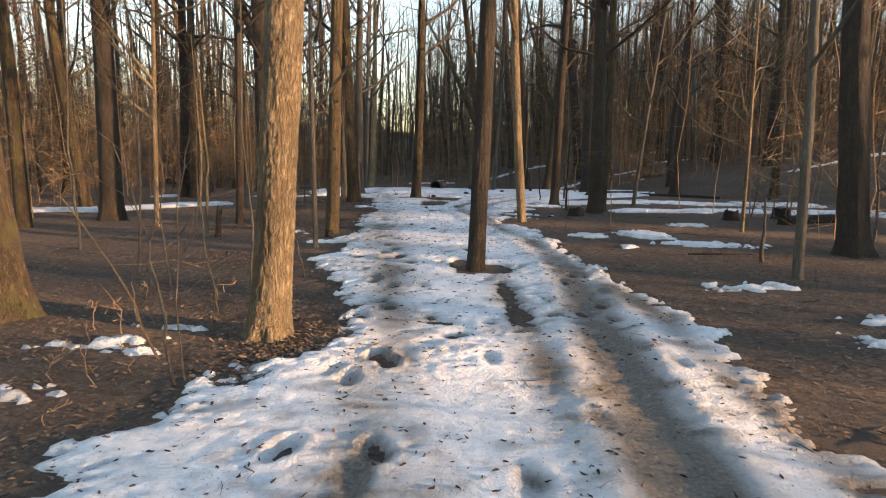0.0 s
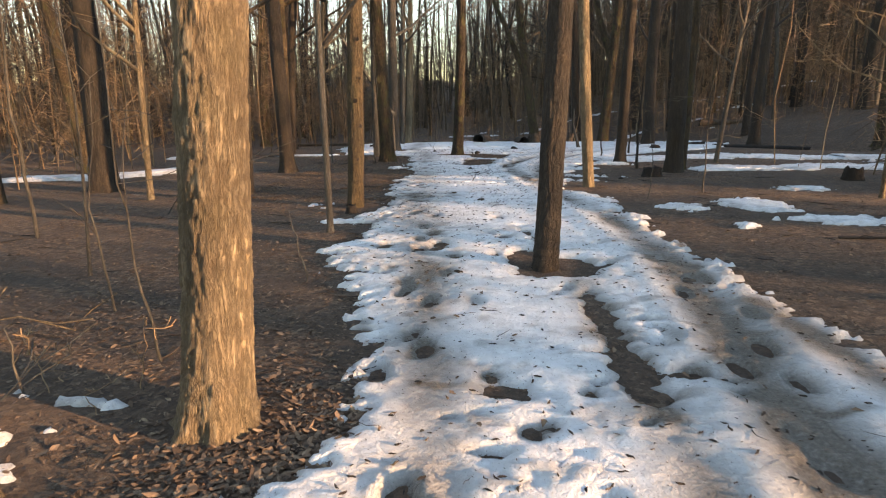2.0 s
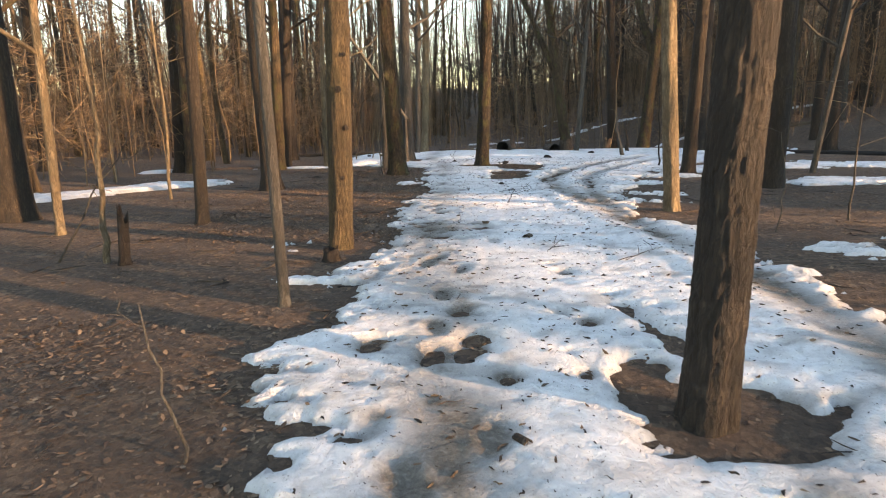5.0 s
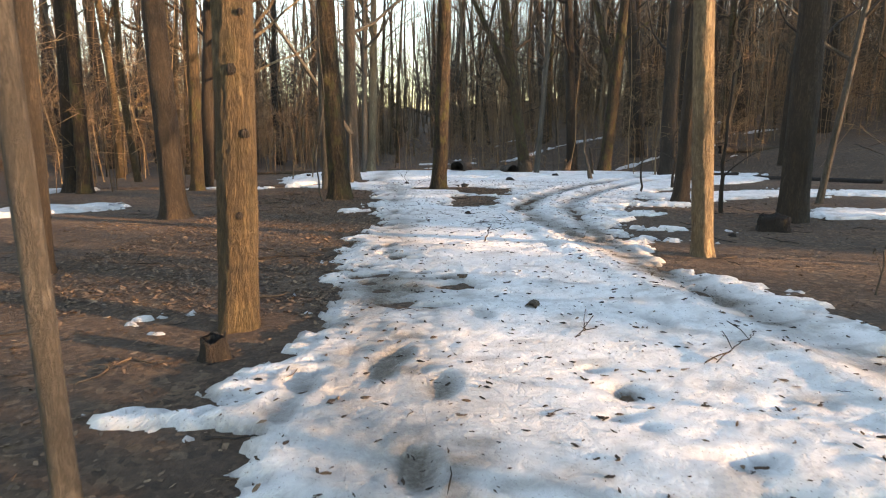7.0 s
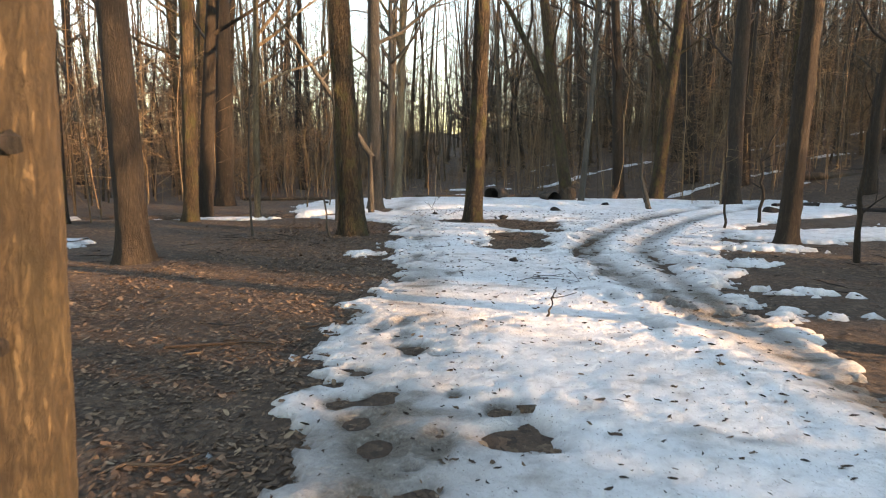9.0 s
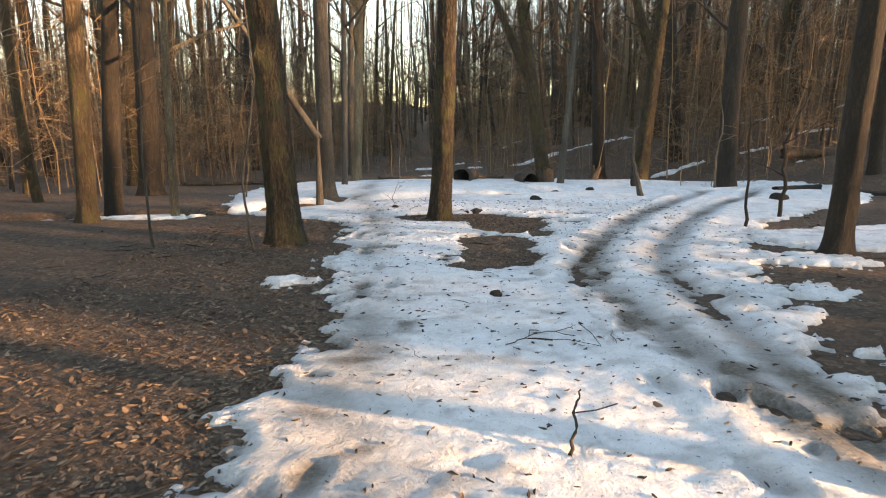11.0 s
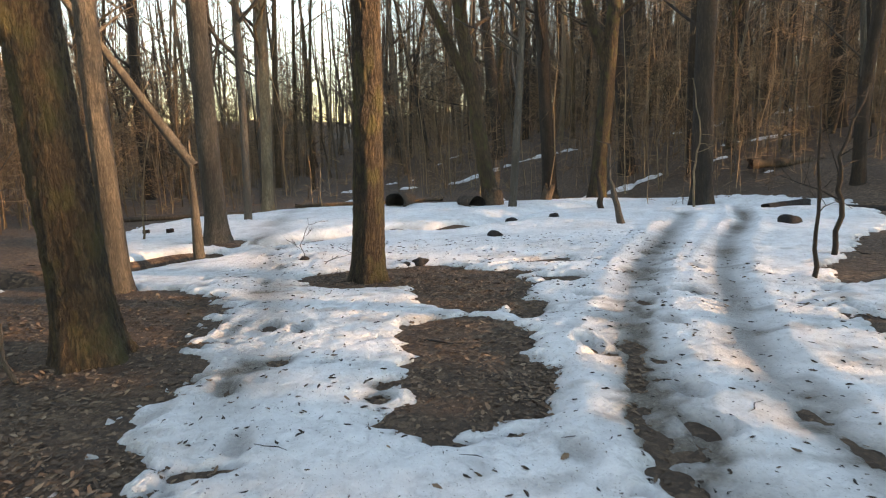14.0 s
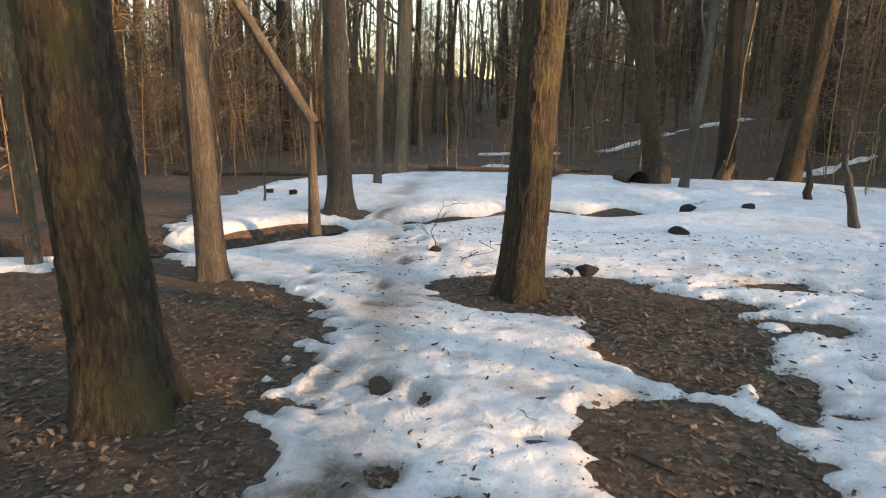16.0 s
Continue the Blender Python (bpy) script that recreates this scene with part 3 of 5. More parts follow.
def crown_mesh(name, height, start, limbs, radius, rnd, material, reach=1.0, level=2):
    verts, faces = [], []
    for k in range(limbs):
        z = start + (height * 0.97 - start) * ((k + rnd.random()) / limbs) ** 0.9
        f = (z - start) / (height - start)
        a = rnd.uniform(0, 2 * math.pi)
        rise = 0.55 + 0.9 * f
        length = reach * (height * 0.3) * (1 - 0.55 * f) * rnd.uniform(0.6, 1.15)
        r = radius * (1 - 0.8 * z / height) * rnd.uniform(0.16, 0.34)
        branch_out(verts, faces, Vector((0, 0, z)), Vector((math.cos(a), math.sin(a), rise)), length, r, level, rnd, 4)
    return mesh_from(name, verts, faces, material)


def trunk_mesh(name, diameter, height, rnd, material, sides=22, flare=0.45, ridges=0.0, sway=0.05, rings=46, knots=2, furrow=0.0):
    """A tapering trunk with a root flare, uneven girth, furrowed bark and knots."""
    tops = height * np.linspace(0, 1, rings) ** 1.7
    if furrow:
        tops = np.concatenate([np.linspace(0, 3.8, rings), np.linspace(4.0, height, 30)])
    zs = np.concatenate([[-0.25], tops])
    th = np.linspace(0, 2 * np.pi, sides, endpoint=False) + np.pi / 2
    lobes, ph, ph2 = rnd.choice([4, 5, 6]), rnd.uniform(0, 6.28), rnd.uniform(0, 6.28)
    zz, tt = np.meshgrid(zs, th, indexing="ij")
    r = diameter / 2 * (1 - 0.82 * np.clip(zz / height, 0, 1) ** 1.15)
    root = np.exp(-np.clip(zz, -0.3, 9) / (diameter * 0.55))
    r = r * (1 + flare * root * (0.75 + 0.55 * np.cos(lobes * tt + ph) * 0.6))
    seed = rnd.randint(0, 9999)
    r = r * (1 + 0.035 * vnoise(np.cos(tt) * 2 + 5, zz * 1.5 + np.sin(tt) * 2, seed))
    r = r + diameter * 0.012 * vnoise(np.cos(tt) * 6 + 9, zz * 6 + np.sin(tt) * 6, seed + 3)
    if ridges:
        r = r + diameter * ridges * vnoise(tt * sides / 6.28 * 0.45, zz * 2.4, seed + 5)
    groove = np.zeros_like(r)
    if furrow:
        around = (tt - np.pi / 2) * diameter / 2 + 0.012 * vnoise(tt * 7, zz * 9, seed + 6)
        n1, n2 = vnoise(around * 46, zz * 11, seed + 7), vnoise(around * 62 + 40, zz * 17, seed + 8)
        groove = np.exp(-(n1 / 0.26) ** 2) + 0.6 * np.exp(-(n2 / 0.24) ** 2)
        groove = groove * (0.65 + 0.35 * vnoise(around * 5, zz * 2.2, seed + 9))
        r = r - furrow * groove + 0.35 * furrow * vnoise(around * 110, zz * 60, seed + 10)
    for k in range(knots):
        kz, kt = rnd.uniform(0.4, 4.0), rnd.uniform(0, 6.28)
        away = np.angle(np.exp(1j * (tt - kt)))
        r = r + diameter * 0.09 * np.exp(-((zz - kz) / 0.09) ** 2 - (away * diameter / 2 / 0.08) ** 2)
    ox = sway * np.sin(zz * 0.42 + ph) - sway * math.sin(ph)
    oy = sway * np.sin(zz * 0.33 + ph2) - sway * math.sin(ph2)
    verts = np.stack([ox + r * np.cos(tt), oy + r * np.sin(tt), zz], -1).reshape(-1, 3)
    i = (np.arange(len(zs) - 1)[:, None] * sides + np.arange(sides)[None, :]).ravel()
    j = (np.arange(len(zs) - 1)[:, None] * sides + (np.arange(sides)[None, :] + 1) % sides).ravel()
    faces = np.stack([i, j, j + sides, i + sides], 1)
    me = mesh_from(name, verts, faces, material)
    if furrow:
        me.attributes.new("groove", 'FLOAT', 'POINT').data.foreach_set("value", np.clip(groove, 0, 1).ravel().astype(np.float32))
    return me


STYLES = {
    "tan": (BARK_TAN, 0.0, "tall bare tree with tan furrowed bark"),
    "dark": (BARK_DARK, 0.012, "tall bare tree with dark brown bark"),
    "ridged": (BARK_RIDGED, 0.02, "bare tree with ridged brown bark and moss at its foot"),
    "brown": (BARK_BROWN, 0.008, "straight bare tree with warm brown bark"),
    "grey": (BARK_GREY, 0.0, "slender bare tree with grey bark"),
}
tree_rnd = random.Random(11)
CROWNS = {key: [crown_mesh("crown", 17, 3.6, 17, 0.3, tree_rnd, STYLES[key][0]) for _ in range(2)] for key in STYLES}
TALL_TREES = []


def lean_pose(x, y, lx, ly, turn=0.0, scale=1.0, sink=0.0):
    up = Vector((lx, ly, 1)).normalized()
    q = Vector((0, 0, 1)).rotation_difference(up)
    return Matrix.Translation((x, y, land_at(x, y) - sink)) @ q.to_matrix().to_4x4() @ Matrix.Rotation(turn, 4, 'Z') @ Matrix.Scale(scale, 4)


def tall_tree(x, y, diameter, lx, ly, style, height=17.0, words="", fork=0.0, furrow=0.0, flare=0.0):
    """A measured trunk or added shade tree: place of its foot, girth, lean, bark."""
    material, ridges, label = STYLES[style]
    tree = new("tree")
    tree.matrix_world = lean_pose(x, y, lx, ly)
    tagged(tree, words or label, "tree", "bare trees of the wood")
    fine = diameter > 0.2 and y < 24
    flare = flare or (0.5 if diameter > 0.25 else 0.3)
    sides, rings = (104, 210) if furrow else (40, 90) if fine else (18, 40)
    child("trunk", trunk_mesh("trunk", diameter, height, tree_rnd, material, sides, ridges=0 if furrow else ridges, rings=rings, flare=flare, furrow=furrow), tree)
    crown = child("crown", tree_rnd.choice(CROWNS[style]), tree)
    s = height / 17
    crown.matrix_basis = Matrix.Rotation(tree_rnd.uniform(0, 6.28), 4, 'Z') @ Matrix.Diagonal((s, s, s, 1))
    if fork:
        verts, faces = [], []
        pts, rad = shoot(Vector((0, 0, fork)), Vector((tree_rnd.choice((-0.35, 0.35)), 0.1, 1)), 8, diameter * 0.36, tree_rnd, 8, 0.05, 0.05)
        tube(pts, rad, 12, verts, faces)
        for p in pts[3:]:
            branch_out(verts, faces, p, Vector((tree_rnd.gauss(0, 1), tree_rnd.gauss(0, 1), 1)), 2.2, diameter * 0.1, 1, tree_rnd, 4)
        child("limb", mesh_from("limb", verts, faces, material), tree)
    TALL_TREES.append((x, y))
    return tree


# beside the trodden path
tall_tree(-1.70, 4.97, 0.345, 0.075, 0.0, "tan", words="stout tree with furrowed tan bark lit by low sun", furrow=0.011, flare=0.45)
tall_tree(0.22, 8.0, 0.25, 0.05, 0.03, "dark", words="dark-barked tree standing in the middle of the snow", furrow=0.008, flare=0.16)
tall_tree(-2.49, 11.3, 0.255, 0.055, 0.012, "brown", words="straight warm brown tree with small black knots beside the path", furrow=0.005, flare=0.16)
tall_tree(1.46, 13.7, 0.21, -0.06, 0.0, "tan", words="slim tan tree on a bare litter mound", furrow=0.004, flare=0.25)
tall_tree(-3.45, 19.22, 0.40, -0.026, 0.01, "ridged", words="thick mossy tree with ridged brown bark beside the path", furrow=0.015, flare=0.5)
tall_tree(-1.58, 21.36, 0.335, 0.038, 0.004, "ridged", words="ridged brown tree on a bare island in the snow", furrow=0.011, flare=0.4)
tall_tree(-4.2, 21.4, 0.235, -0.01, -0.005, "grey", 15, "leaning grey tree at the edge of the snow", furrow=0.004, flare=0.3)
tall_tree(-2.35, 9.38, 0.085, 0.02, 0.01, "grey", 9, "thin grey-brown tree among dead leaves")
tall_tree(-4.45, 5.47, 0.40, -0.12, 0.013, "ridged", words="thick mossy tree standing in dead leaves")
# left of the path
tall_tree(-7.86, 13.02, 0.46, 0.0, 0.01, "dark")
tall_tree(-4.86, 12.77, 0.17, 0.045, 0.03, "dark", 13)
tall_tree(-5.45, 16.5, 0.36, -0.01, 0.015, "dark", fork=4.2)
tall_tree(-6.31, 11.98, 0.11, 0.03, 0.02, "tan", 9)
tall_tree(-9.63, 20.39, 0.34, 0.03, 0.02, "dark")
tall_tree(-14.4, 21.3, 0.36, 0.05, 0.03, "dark")
tall_tree(-9.11, 20.0, 0.28, 0.04, 0.03, "ridged")
tall_tree(-7.35, 22.0, 0.30, 0.06, 0.04, "dark")
tall_tree(-7.07, 20.9, 0.27, 0.03, 0.02, "ridged")
tall_tree(-5.94, 21.42, 0.13, 0.035, 0.03, "tan", 11)
tall_tree(-4.28, 25.22, 0.36, 0.01, 0.007, "grey", words="thick straight grey tree rising from the snow")
tall_tree(-4.49, 28.26, 0.17, 0.035, 0.01, "grey", 14)
tall_tree(-4.71, 31.42, 0.31, 0.03, 0.01, "tan", words="tan tree with a brightly lit foot")
tall_tree(-5.7, 35.9, 0.28, 0.03, 0.0, "grey")
tall_tree(-8.77, 26.0, 0.5, 0.03, 0.01, "dark")
tall_tree(-11.5, 30.3, 0.45, 0.02, 0.01, "ridged")
# right of the path
tall_tree(3.71, 16.2, 0.38, 0.0, 0.0, "dark", fork=5.5, flare=0.25)
tall_tree(3.0, 18.6, 0.27, 0.01, 0.0, "dark")
tall_tree(4.1, 16.9, 0.2, 0.0, 0.0, "ridged", 15)
tall_tree(4.51, 7.78, 0.13, -0.02, 0.03, "grey", 11)
tall_tree(6.35, 9.49, 0.44, -0.06, 0.05, "dark")
tall_tree(5.92, 12.35, 0.08, 0.0, 0.01, "tan", 7)
tall_tree(5.43, 18.47, 0.12, 0.09, -0.05, "grey", 10)
tall_tree(6.1, 28.6, 0.5, 0.0, 0.0, "dark")
tall_tree(1.5, 31.5, 0.46, -0.15, 0.02, "ridged", fork=3.2)
tall_tree(1.69, 29.6, 0.2, 0.05, -0.01, "grey", 12)
tall_tree(3.7, 33.4, 0.45, -0.07, 0.02, "dark")
tall_tree(4.8, 32.2, 0.48, 0.05, -0.02, "ridged", fork=4.0)
tall_tree(8.2, 41.4, 0.5, 0.01, 0.0, "dark")
tall_tree(12.8, 38.1, 0.6, -0.03, 0.01, "dark")
tall_tree(15.6, 36.5, 0.6, -0.04, 0.02, "dark")
tall_tree(12.3, 23.3, 0.33, -0.03, 0.03, "ridged")
tall_tree(9.6, 26.5, 0.4, 0.02, 0.0, "dark")


# unseen trees added up the sunny side to throw shade across path and trunks
tall_tree(18.4, 12.3, 0.3, 0.01, 0.0, "dark")
tall_tree(16.6, 10.2, 0.26, 0.0, 0.01, "dark")
tall_tree(16.6, 0.5, 0.42, 0.0, 0.0, "dark")
tall_tree(18.3, 9.5, 0.5, 0.0, 0.0, "dark")
tall_tree(14.2, 12.8, 0.45, 0.0, 0.0, "ridged")
tall_tree(22.1, 10.1, 0.55, 0.0, 0.0, "dark")
tall_tree(26.1, 19.6, 0.6, 0.0, 0.0, "dark")
tall_tree(24.0, 22.4, 0.55, 0.0, 0.0, "dark")
tall_tree(20.5, 5.6, 0.4, 0.0, 0.0, "dark")
tall_tree(14.0, 4.4, 0.4, 0.0, 0.0, "ridged")


# woods around: a few grown trees, set out again and again
def wood_tree(height, diameter, style, start, limbs):
    material, ridges, label = STYLES[style]
    tree = new("tree")
    tagged(tree, label, "tree", "bare trees of the wood")
    child("trunk", trunk_mesh("trunk", diameter, height, tree_rnd, material, 9, ridges=0, rings=16, sway=0.16, knots=0), tree)
    child("crown", crown_mesh("crown", height, start, limbs, diameter, tree_rnd, material, 0.85), tree)
    return tree


MODELS = [wood_tree(17, 0.36, "dark", 4.0, 12), wood_tree(16, 0.30, "ridged", 3.5, 13), wood_tree(18, 0.42, "dark", 5.0, 12), wood_tree(14, 0.22, "brown", 3.0, 12), wood_tree(15, 0.26, "ridged", 3.0, 12), wood_tree(12, 0.15, "grey", 2.0, 11)]
wood_rnd = random.Random(5)


def clear_of(x, y, gap):
    return all((x - a) ** 2 + (y - b) ** 2 > gap * gap for a, b in TALL_TREES)


def in_view_plan(x, y):
    """The measured ground, where every tree has its own line above."""
    return -8.2 - max(0, (y - 14) * 0.1) < x < 9 and y < 33 or abs(x + 1.5) < 3.0 and y < 44


def sunlit_lane(x, y):
    """Lanes kept clear of added woods, so sunlight reaches chosen trunks and snow."""
    if x < 2.5:
        return False
    for tx, ty, half in ((-1.70, 4.97, 0.5), (-2.49, 11.3, 0.5), (1.46, 13.7, 0.4), (-4.45, 5.47, 0.5), (-0.5, 14.1, 0.8)):
        if abs((x - tx) * SUN_DIR.y - (y - ty) * SUN_DIR.x) < half:
            return True
    return False


def ride(x, y):
    """The thinner stretch of wood along the trail, through which the sky shows."""
    return y > 42 and -1.3 - 0.34 * (y - 15) < x < -1.3 - 0.06 * (y - 15)


placed = 0
spots = []
while placed < 285:
    r = wood_rnd.random()
    if r < 0.40:
        x, y = wood_rnd.uniform(-45, -6), wood_rnd.uniform(6, 75)
    elif r < 0.92:
        x, y = wood_rnd.uniform(-8, 40), wood_rnd.uniform(28, 85)
    else:
        # mostly unseen trees towards the sun, added to break up its light
        x, y = wood_rnd.uniform(9, 60), wood_rnd.uniform(-35, 28)
    if in_view_plan(x, y) or sunlit_lane(x, y) or not clear_of(x, y, 1.6) or ride(x, y) and wood_rnd.random() < 0.3:
        continue
    TALL_TREES.append((x, y))
    spots.append((x, y))
    placed += 1
for k, (x, y) in enumerate(spots):
    m = lean_pose(x, y, wood_rnd.gauss(0, 0.03), wood_rnd.gauss(0, 0.03), wood_rnd.uniform(0, 6.28), wood_rnd.uniform(0.8, 1.25), 0.1)
    if k < len(MODELS):
        MODELS[k].matrix_world = m
    else:
        copy_thing(MODELS[k % len(MODELS)], m)


# ---------------------------------------------------------------- far woods and undergrowth, past counting
def batch_tubes(p, r, sides):
    """Many tapered tubes at once: p (n, k, 3) points, r (n, k) radii."""
    n, k, _ = p.shape
    d = p[:, -1] - p[:, 0]
    ref = np.where(np.abs(d[:, 2:3]) > 0.8 * np.linalg.norm(d, axis=1, keepdims=True), np.array([[1.0, 0.2, 0]]), np.array([[0, 0.1, 1.0]]))
    u = np.cross(d, ref)
    u /= np.linalg.norm(u, axis=1, keepdims=True) + 1e-9
    w = np.cross(d, u)
    w /= np.linalg.norm(w, axis=1, keepdims=True) + 1e-9
    th = np.linspace(0, 2 * np.pi, sides, endpoint=False)
    ring = u[:, None, None, :] * np.cos(th)[None, None, :, None] + w[:, None, None, :] * np.sin(th)[None, None, :, None]
    v = (p[:, :, None, :] + ring * r[:, :, None, None]).reshape(-1, 3)
    base = (np.arange(n) * k * sides)[:, None, None] + (np.arange(k - 1) * sides)[None, :, None]
    a = base + np.arange(sides)[None, None, :]
    b = base + ((np.arange(sides) + 1) % sides)[None, None, :]
    f = np.stack([a, b, b + sides, a + sides], -1).reshape(-1, 4)
    return v, f


def joined(pieces):
    vs, fs, base = [], [], 0
    for v, f in pieces:
        vs.append(v)
        fs.append(f + base)
        base += len(v)
    return np.concatenate(vs), np.concatenate(fs)


def wood_mesh(name, x, y, tall, girth, branches, twigs, low, g, material, fine=0.006, spray=(0.25, 0.6), spread=0.25, sides=5):
    """Plain bare trees by the hundred: trunks, limbs and twigs."""
    n = len(x)
    z = land(x, y) - 0.1
    lean = g.normal(0, 0.05, (n, 2))
    s = np.linspace(0, 1, 5)
    p = np.stack([x[:, None] + lean[:, :1] * tall[:, None] * s + g.normal(0, 0.016, (n, 5)) * tall[:, None] * (s > 0), y[:, None] + lean[:, 1:] * tall[:, None] * s + g.normal(0, 0.016, (n, 5)) * tall[:, None] * (s > 0), z[:, None] + tall[:, None] * s], -1)
    out = [batch_tubes(p, girth[:, None] / 2 * (1.05 - 0.9 * s)[None, :], sides)]
    who = np.repeat(np.arange(n), branches)
    m = len(who)
    f = low + (0.97 - low) * g.random(m)
    i = np.minimum((f * 4).astype(int), 3)
    start = p[who, i] + (p[who, i + 1] - p[who, i]) * (f * 4 - i)[:, None]
    a = g.uniform(0, 2 * np.pi, m)
    length = tall[who] * 0.31 * (1.1 - 0.75 * f) * g.uniform(0.5, 1.2, m)
    way = np.stack([np.cos(a), np.sin(a), spread + 0.75 * f * spread * 4], -1)
    way /= np.linalg.norm(way, axis=1, keepdims=True)
    q = np.stack([start, start + way * length[:, None] * 0.5 + g.normal(0, 0.12, (m, 3)), start + way * length[:, None] + np.array([0, 0, 1.0]) * length[:, None] * 0.2], 1)
    thick = girth[who] * (1 - 0.8 * f) * 0.2
    out.append(batch_tubes(q, np.stack([thick, thick * 0.65, thick * 0.25], 1), 3))
    who2 = np.repeat(np.arange(m), twigs)
    k = len(who2)
    f2 = g.uniform(0.25, 1.0, k)
    st = np.where(f2[:, None] < 0.5, q[who2, 0] + (q[who2, 1] - q[who2, 0]) * f2[:, None] * 2, q[who2, 1] + (q[who2, 2] - q[who2, 1]) * (f2[:, None] * 2 - 1))
    w2 = way[who2] + g.normal(0, 0.8, (k, 3)) + np.array([0, 0, 0.1])
    w2 /= np.linalg.norm(w2, axis=1, keepdims=True)
    l2 = length[who2] * g.uniform(spray[0], spray[1], k)
    end = st + w2 * l2[:, None]
    t2 = np.maximum(thick[who2] * 0.4, fine)
    v, fc = joined(out)
    tv, tf = batch_tubes(np.stack([st, end], 1), np.stack([t2, t2 * 0.4], 1), 3)
    rings = tv.reshape(-1, 2, 3, 3)
    points = np.concatenate([rings[:, 0], rings[:, 1].mean(axis=1, keepdims=True)], axis=1).reshape(-1, 3)
    foot = (np.arange(k) * 4 + len(v))[:, None, None]
    tips = (foot + np.array([[0, 1, 3], [1, 2, 3], [2, 0, 3]])[None]).reshape(-1, 3)
    return mesh_from(name, np.concatenate([v, points]), fc.tolist() + tips.tolist(), material)


FAR_BARK = island_material("far_bark", [(0.0, (0.03, 0.022, 0.015)), (0.5, (0.075, 0.055, 0.037)), (1.0, (0.17, 0.125, 0.08))])
g = np.random.default_rng(23)


def scatter(count, x0, x1, y0, y1, test):
    xs, ys = [], []
    while len(xs) < count:
        x, y = g.uniform(x0, x1), g.uniform(y0, y1)
        if test(x, y):
            xs.append(x)
            ys.append(y)
    return np.array(xs), np.array(ys)


def outside(x, y):
    return not (ride(x, y) and g.random() < 0.3) and not in_view_plan(x, y) and not sunlit_lane(x, y) and (x < -11 or x > 11 or y > 40 or y < -8)


# third and fourth lots include unseen trees towards the sun, added for shade
parts_xy = [scatter(380, -95, -11, 8, 120, outside), scatter(430, -30, 75, 40, 135, outside), scatter(70, 22, 95, -60, 20, outside), scatter(260, 14, 100, -12, 75, lambda x, y: y > 28 - 0.45 * (x - 8)), scatter(70, -60, 12, -70, -8, outside), scatter(260, -6, 48, 44, 112, outside)]
wx, wy = np.concatenate([p[0] for p in parts_xy]), np.concatenate([p[1] for p in parts_xy])
nw = len(wx)
tagged(new("far_woods", wood_mesh("far_woods", wx, wy, g.uniform(11, 19, nw), g.uniform(0.08, 0.32, nw), 15, 6, 0.12, g, FAR_BARK, 0.011, (0.35, 0.9), 0.2)), "dense bare winter woodland receding into the distance, with added unseen shade trees", "woods", kind="stuff")

pole_xy = [scatter(260, -60, -10, 12, 90, outside), scatter(420, -16, 60, 34, 95, outside), scatter(230, 8, 45, 30, 70, outside)]
px, py = np.concatenate([p[0] for p in pole_xy]), np.concatenate([p[1] for p in pole_xy])
npole = len(px)
tagged(new("young_woods", wood_mesh("young_woods", px, py, g.uniform(6, 13, npole), g.uniform(0.06, 0.16, npole), 11, 4, 0.12, g, FAR_BARK)), "crowded young bare trees between the older trunks", "woods", kind="stuff")

brush_xy = [scatter(900, -42, -7.5, 9, 62, lambda x, y: clear_of(x, y, 0.35) and (x < -8.5 or y > 26)), scatter(420, -14, 26, 33, 62, lambda x, y: abs(x + 3.9) > 1.4), scatter(300, -45, 5, 45, 95, lambda x, y: abs(x + 3.9) > 1.4), scatter(240, 5, 30, 8, 40, lambda x, y: y < 22 - (x - 5) * 2 and x > 6.5 or y > 30 and x > 6)]
brush_xy += [scatter(1000, -48, -9, 13, 72, lambda x, y: clear_of(x, y, 0.35)), scatter(750, -14, 34, 36, 78, lambda x, y: abs(x + 3.9) > 1.4)]
bx, by = np.concatenate([p[0] for p in brush_xy]), np.concatenate([p[1] for p in brush_xy])
nb = len(bx)
tagged(new("undergrowth", wood_mesh("undergrowth", bx, by, g.uniform(1.5, 7.0, nb), g.uniform(0.012, 0.05, nb), 9, 7, 0.1, g, TWIG, 0.007, (0.35, 1.0), 0.12, 3)), "thicket of thin bare saplings and brown twigs", "undergrowth", kind="stuff")

hx1, hy1 = scatter(1100, -9, 42, 29, 66, lambda x, y: y > 32 or x > 5)
tagged(new("hillside_brush", wood_mesh("hillside_brush", hx1, hy1, g.uniform(0.5, 2.4, len(hx1)), g.uniform(0.012, 0.035, len(hx1)), 7, 4, 0.05, g, TWIG, 0.006, (0.4, 1.1), 0.15, 3)), "low bare twigs and seedlings over the leaf-covered hillside", "undergrowth", kind="stuff")
# unseen brush, added to keep the low sun off the ground by the path
shade_brush = [scatter(560, 7.5, 36, -24, 21, lambda x, y: y < (x + 1) / 0.75 - 1.5 and not sunlit_lane(x, y) and clear_of(x, y, 0.4)), scatter(170, 11, 34, 1, 17, lambda x, y: y < (x + 1) / 0.75 - 1.5 and not sunlit_lane(x, y) and clear_of(x, y, 0.4))]
tx, ty = np.concatenate([p[0] for p in shade_brush]), np.concatenate([p[1] for p in shade_brush])
tagged(new("thicket", wood_mesh("thicket", tx, ty, g.uniform(2.0, 5.6, len(tx)), g.uniform(0.03, 0.075, len(tx)), 11, 4, 0.05, g, TWIG)), "waist-high to head-high bare brush on the sunny side, unseen and added for shade", "undergrowth", kind="stuff")


